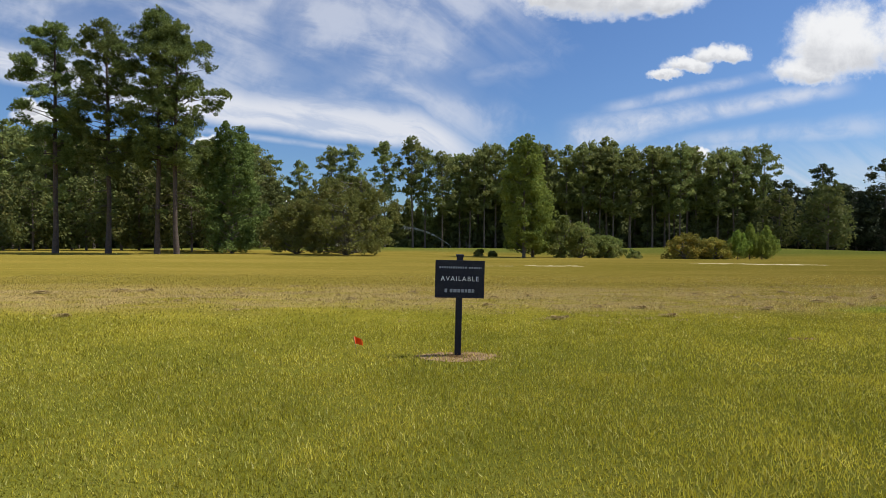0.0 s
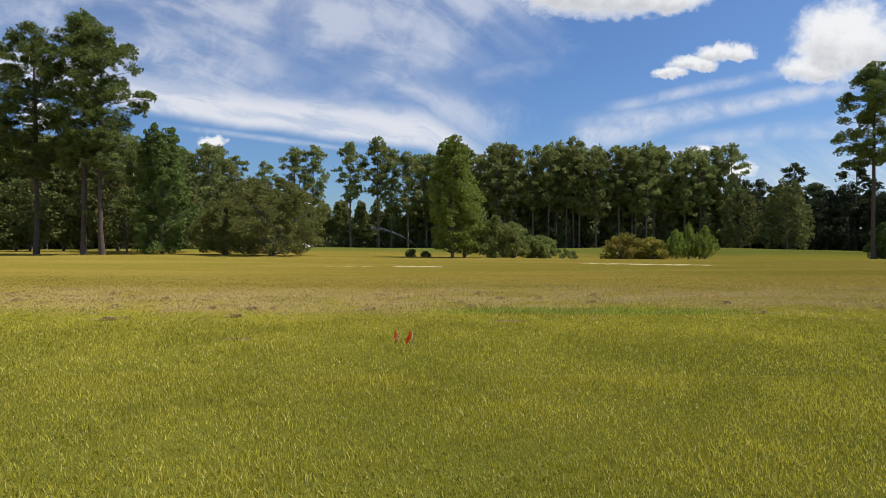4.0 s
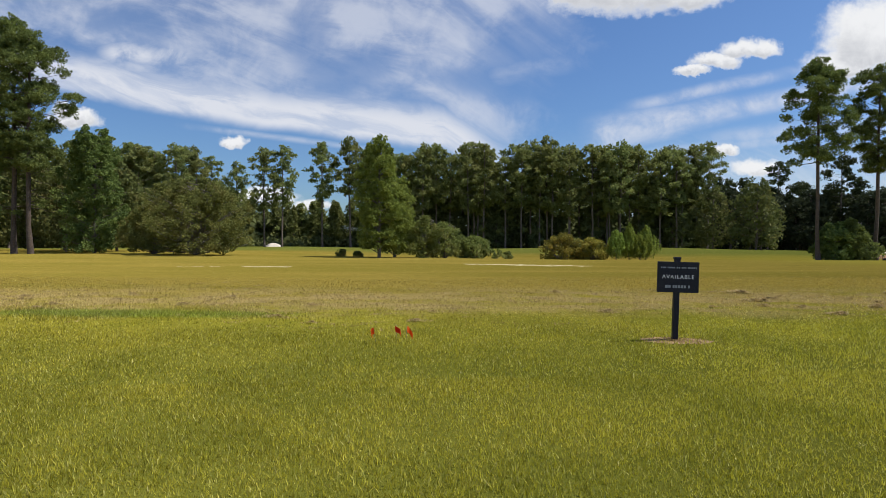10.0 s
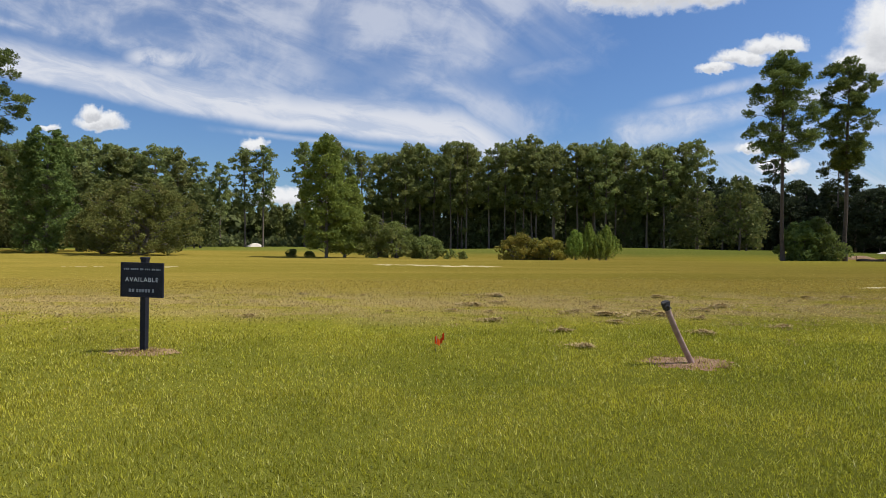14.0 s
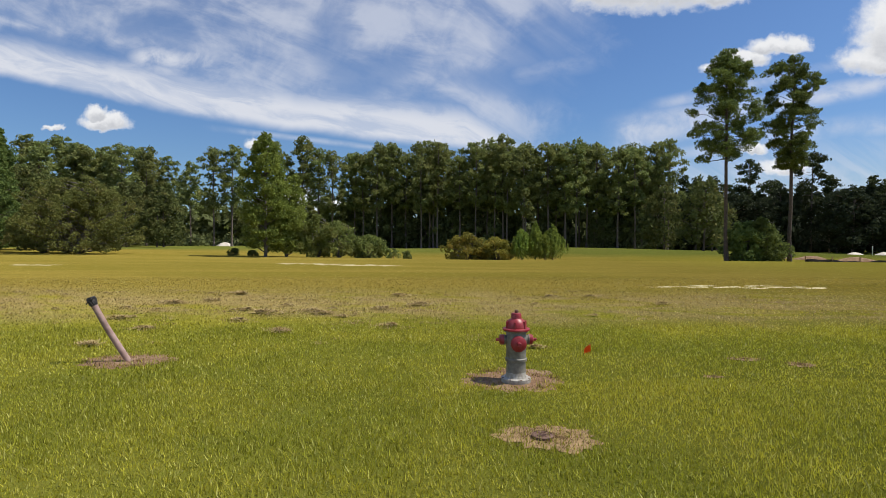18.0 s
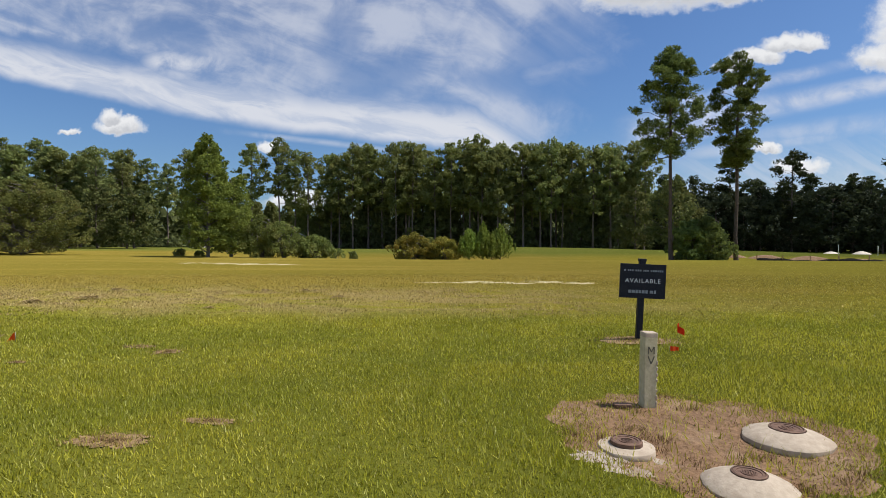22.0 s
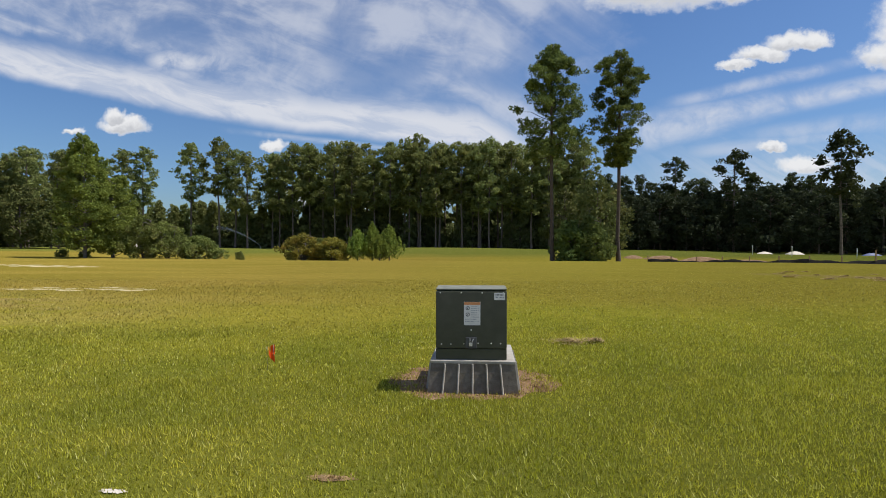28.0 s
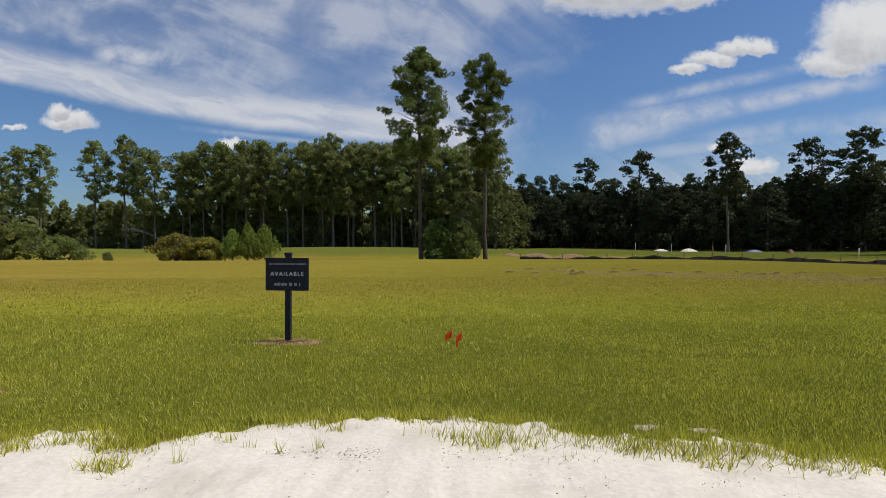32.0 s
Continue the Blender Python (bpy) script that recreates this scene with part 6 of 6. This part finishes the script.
def build_far_things():
    # black cloth silt fence along the field's far edge
    a, b = Vector((65.0, 72.0, 0)), Vector((112.0, 46.5, 0))
    fence = thing("silt_fence", 65.0, 72.0, height(65.0, 72.0), "low sagging black cloth silt fence on wooden stakes", "fence")
    o = Vector((65.0, 72.0, height(65.0, 72.0)))
    n = 120
    verts, faces = [], []
    side = Vector((b.y - a.y, a.x - b.x, 0)).normalized()
    for i in range(n + 1):
        p = a.lerp(b, i / n) + side * (0.25 * math.sin(i * 0.35) + 0.12 * math.sin(i * 1.1))
        g = height(p.x, p.y)
        top = 0.30 + 0.10 * math.sin(i * 0.41) + 0.06 * math.sin(i * 1.3)
        for off, z in ((-0.35, -0.03), (-0.12, 0.16), (-0.02, top), (0.02, top), (0.10, 0.12), (0.3, -0.03)):
            q = p + side * off
            verts.append((q.x - o.x, q.y - o.y, g + z - o.z))
    for i in range(n):
        for k in range(5):
            faces.append((i * 6 + k, i * 6 + k + 1, (i + 1) * 6 + k + 1, (i + 1) * 6 + k))
    array_mesh("cloth", verts, faces, FENCE_BLACK, fence, True)
    for i in range(0, n + 1, 6):
        p = a.lerp(b, i / n) + side * (0.25 * math.sin(i * 0.35) + 0.12 * math.sin(i * 1.1))
        bm = bmesh.new()
        tall = 1.5 if i == 48 else 0.85
        box(bm, p.x - o.x, p.y - o.y, height(p.x, p.y) - o.z + tall / 2 - 0.1, 0.09, 0.09, tall, 0.008)
        part("stake", bm, POST_WOOD, fence)
    for x, y, rx, ry, hh in ((67.5, 75.0, 2.2, 0.9, 0.45), (71.5, 73.2, 2.8, 1.0, 0.55), (76.0, 71.2, 3.0, 1.0, 0.4), (64.2, 76.0, 1.2, 0.8, 0.35)):
        mound("soil_heap", x, y, rx, ry, hh, DIRT, "low heap of dark turned soil behind the fence", "soil heap")
    for x, y, rx, ry, hh in ((102.0, 113.0, 1.7, 1.3, 0.6), (96.6, 113.0, 1.5, 1.2, 0.45)):
        mound("sand_pile", x, y, rx, ry, hh, SAND, "small pile of white sand before the shaded woods", "sand pile")
    mound("sand_pile", -29.5, 111.0, 2.0, 1.3, 0.8, SAND, "pile of pale sand by the edge of the woods", "sand pile")
    for x, y in ((84.6, 90.0), (90.1, 90.0), (96.0, 85.0), (107.7, 75.0)):
        ob = thing("marker_pole", x, y, height(x, y), "white plastic marker pole standing in the grass", "pole", "white marker poles")
        bm = bmesh.new()
        lathe(bm, ((0.055, -0.1), (0.055, 1.45), (0.04, 1.48)), 10)
        part("tube", bm, PVC, ob)
    mound("shaded_blue_tarp", 110.3, 105.0, 1.6, 0.7, 0.45, TARP_SHADED, "small heap under a blue tarp, darkened for shade, before the dark woods", "tarp")
    mound("red_cloth", 113.9, 100.0, 0.7, 0.5, 0.6, PINK_SHADED, "small heap under a faded red cloth, darkened for shade, before the dark woods", "cloth")
    # a lawn sprinkler throwing a long arc of water
    x, y = -6.3, 119.5
    ob = thing("sprinkler", x, y, height(x, y), "lawn sprinkler throwing a long thin arc of water", "sprinkler")
    bm = bmesh.new()
    lathe(bm, ((0.05, -0.1), (0.05, 0.5), (0.03, 0.52)), 10)
    part("riser", bm, PVC, ob)
    bm = bmesh.new()
    lathe(bm, ((0.05, 0.0), (0.03, 0.3)), 10, pose(0, 0, 0.5, 0, -55, 0))
    part("nozzle", bm, RUBBER, ob)
    rng = np.random.default_rng(3)
    t = rng.uniform(0, 1, 900) ** 0.8
    spread = 0.05 + 0.30 * t ** 2
    px, pz = -0.2 - 10.0 * t, 0.7 + 7.6 * t - 3.4 * t ** 2 - 0.5 * np.abs(rng.normal(size=900)) * t ** 2
    drops = np.stack([px + rng.normal(size=900) * spread, rng.normal(size=900) * spread, pz + rng.normal(size=900) * spread * 0.5], 1)
    v, f = leaves(rng, drops, 0.20, 0.07)
    jet = array_mesh("water_jet", v, f, WATER, ob)
    tagged(jet, "arc of fine water drops", kind="stuff")


FLAGS = [(-8.05, 6.25), (0.77, 6.72), (1.03, 6.62), (10.38, 7.85), (10.68, 8.05), (10.84, 7.85), (18.85, 8.55), (18.97, 8.70), (27.86, 9.33), (36.5, 9.9), (36.22, 9.29), (45.22, 11.0), (45.16, 11.32), (58.27, 12.05), (58.36, 11.75)]

build_ground()
build_sand()
build_bare()
build_near_trees()
build_woods()
for i, (x, y, turn, lean, sunk) in enumerate(SIGNS):
    build_sign(x, y, turn, lean, sunk, i)
build_hydrant()
build_utilities()
build_cabinet()
for i, (x, y) in enumerate(FLAGS):
    build_flag(x, y, 0.07 if i == 10 else 0.13 if i == 8 else 0.24 + 0.02 * (i % 3), 40 + 67 * i, (i * 37 % 19) - 9, i)
build_hay()
build_far_things()
build_grass()
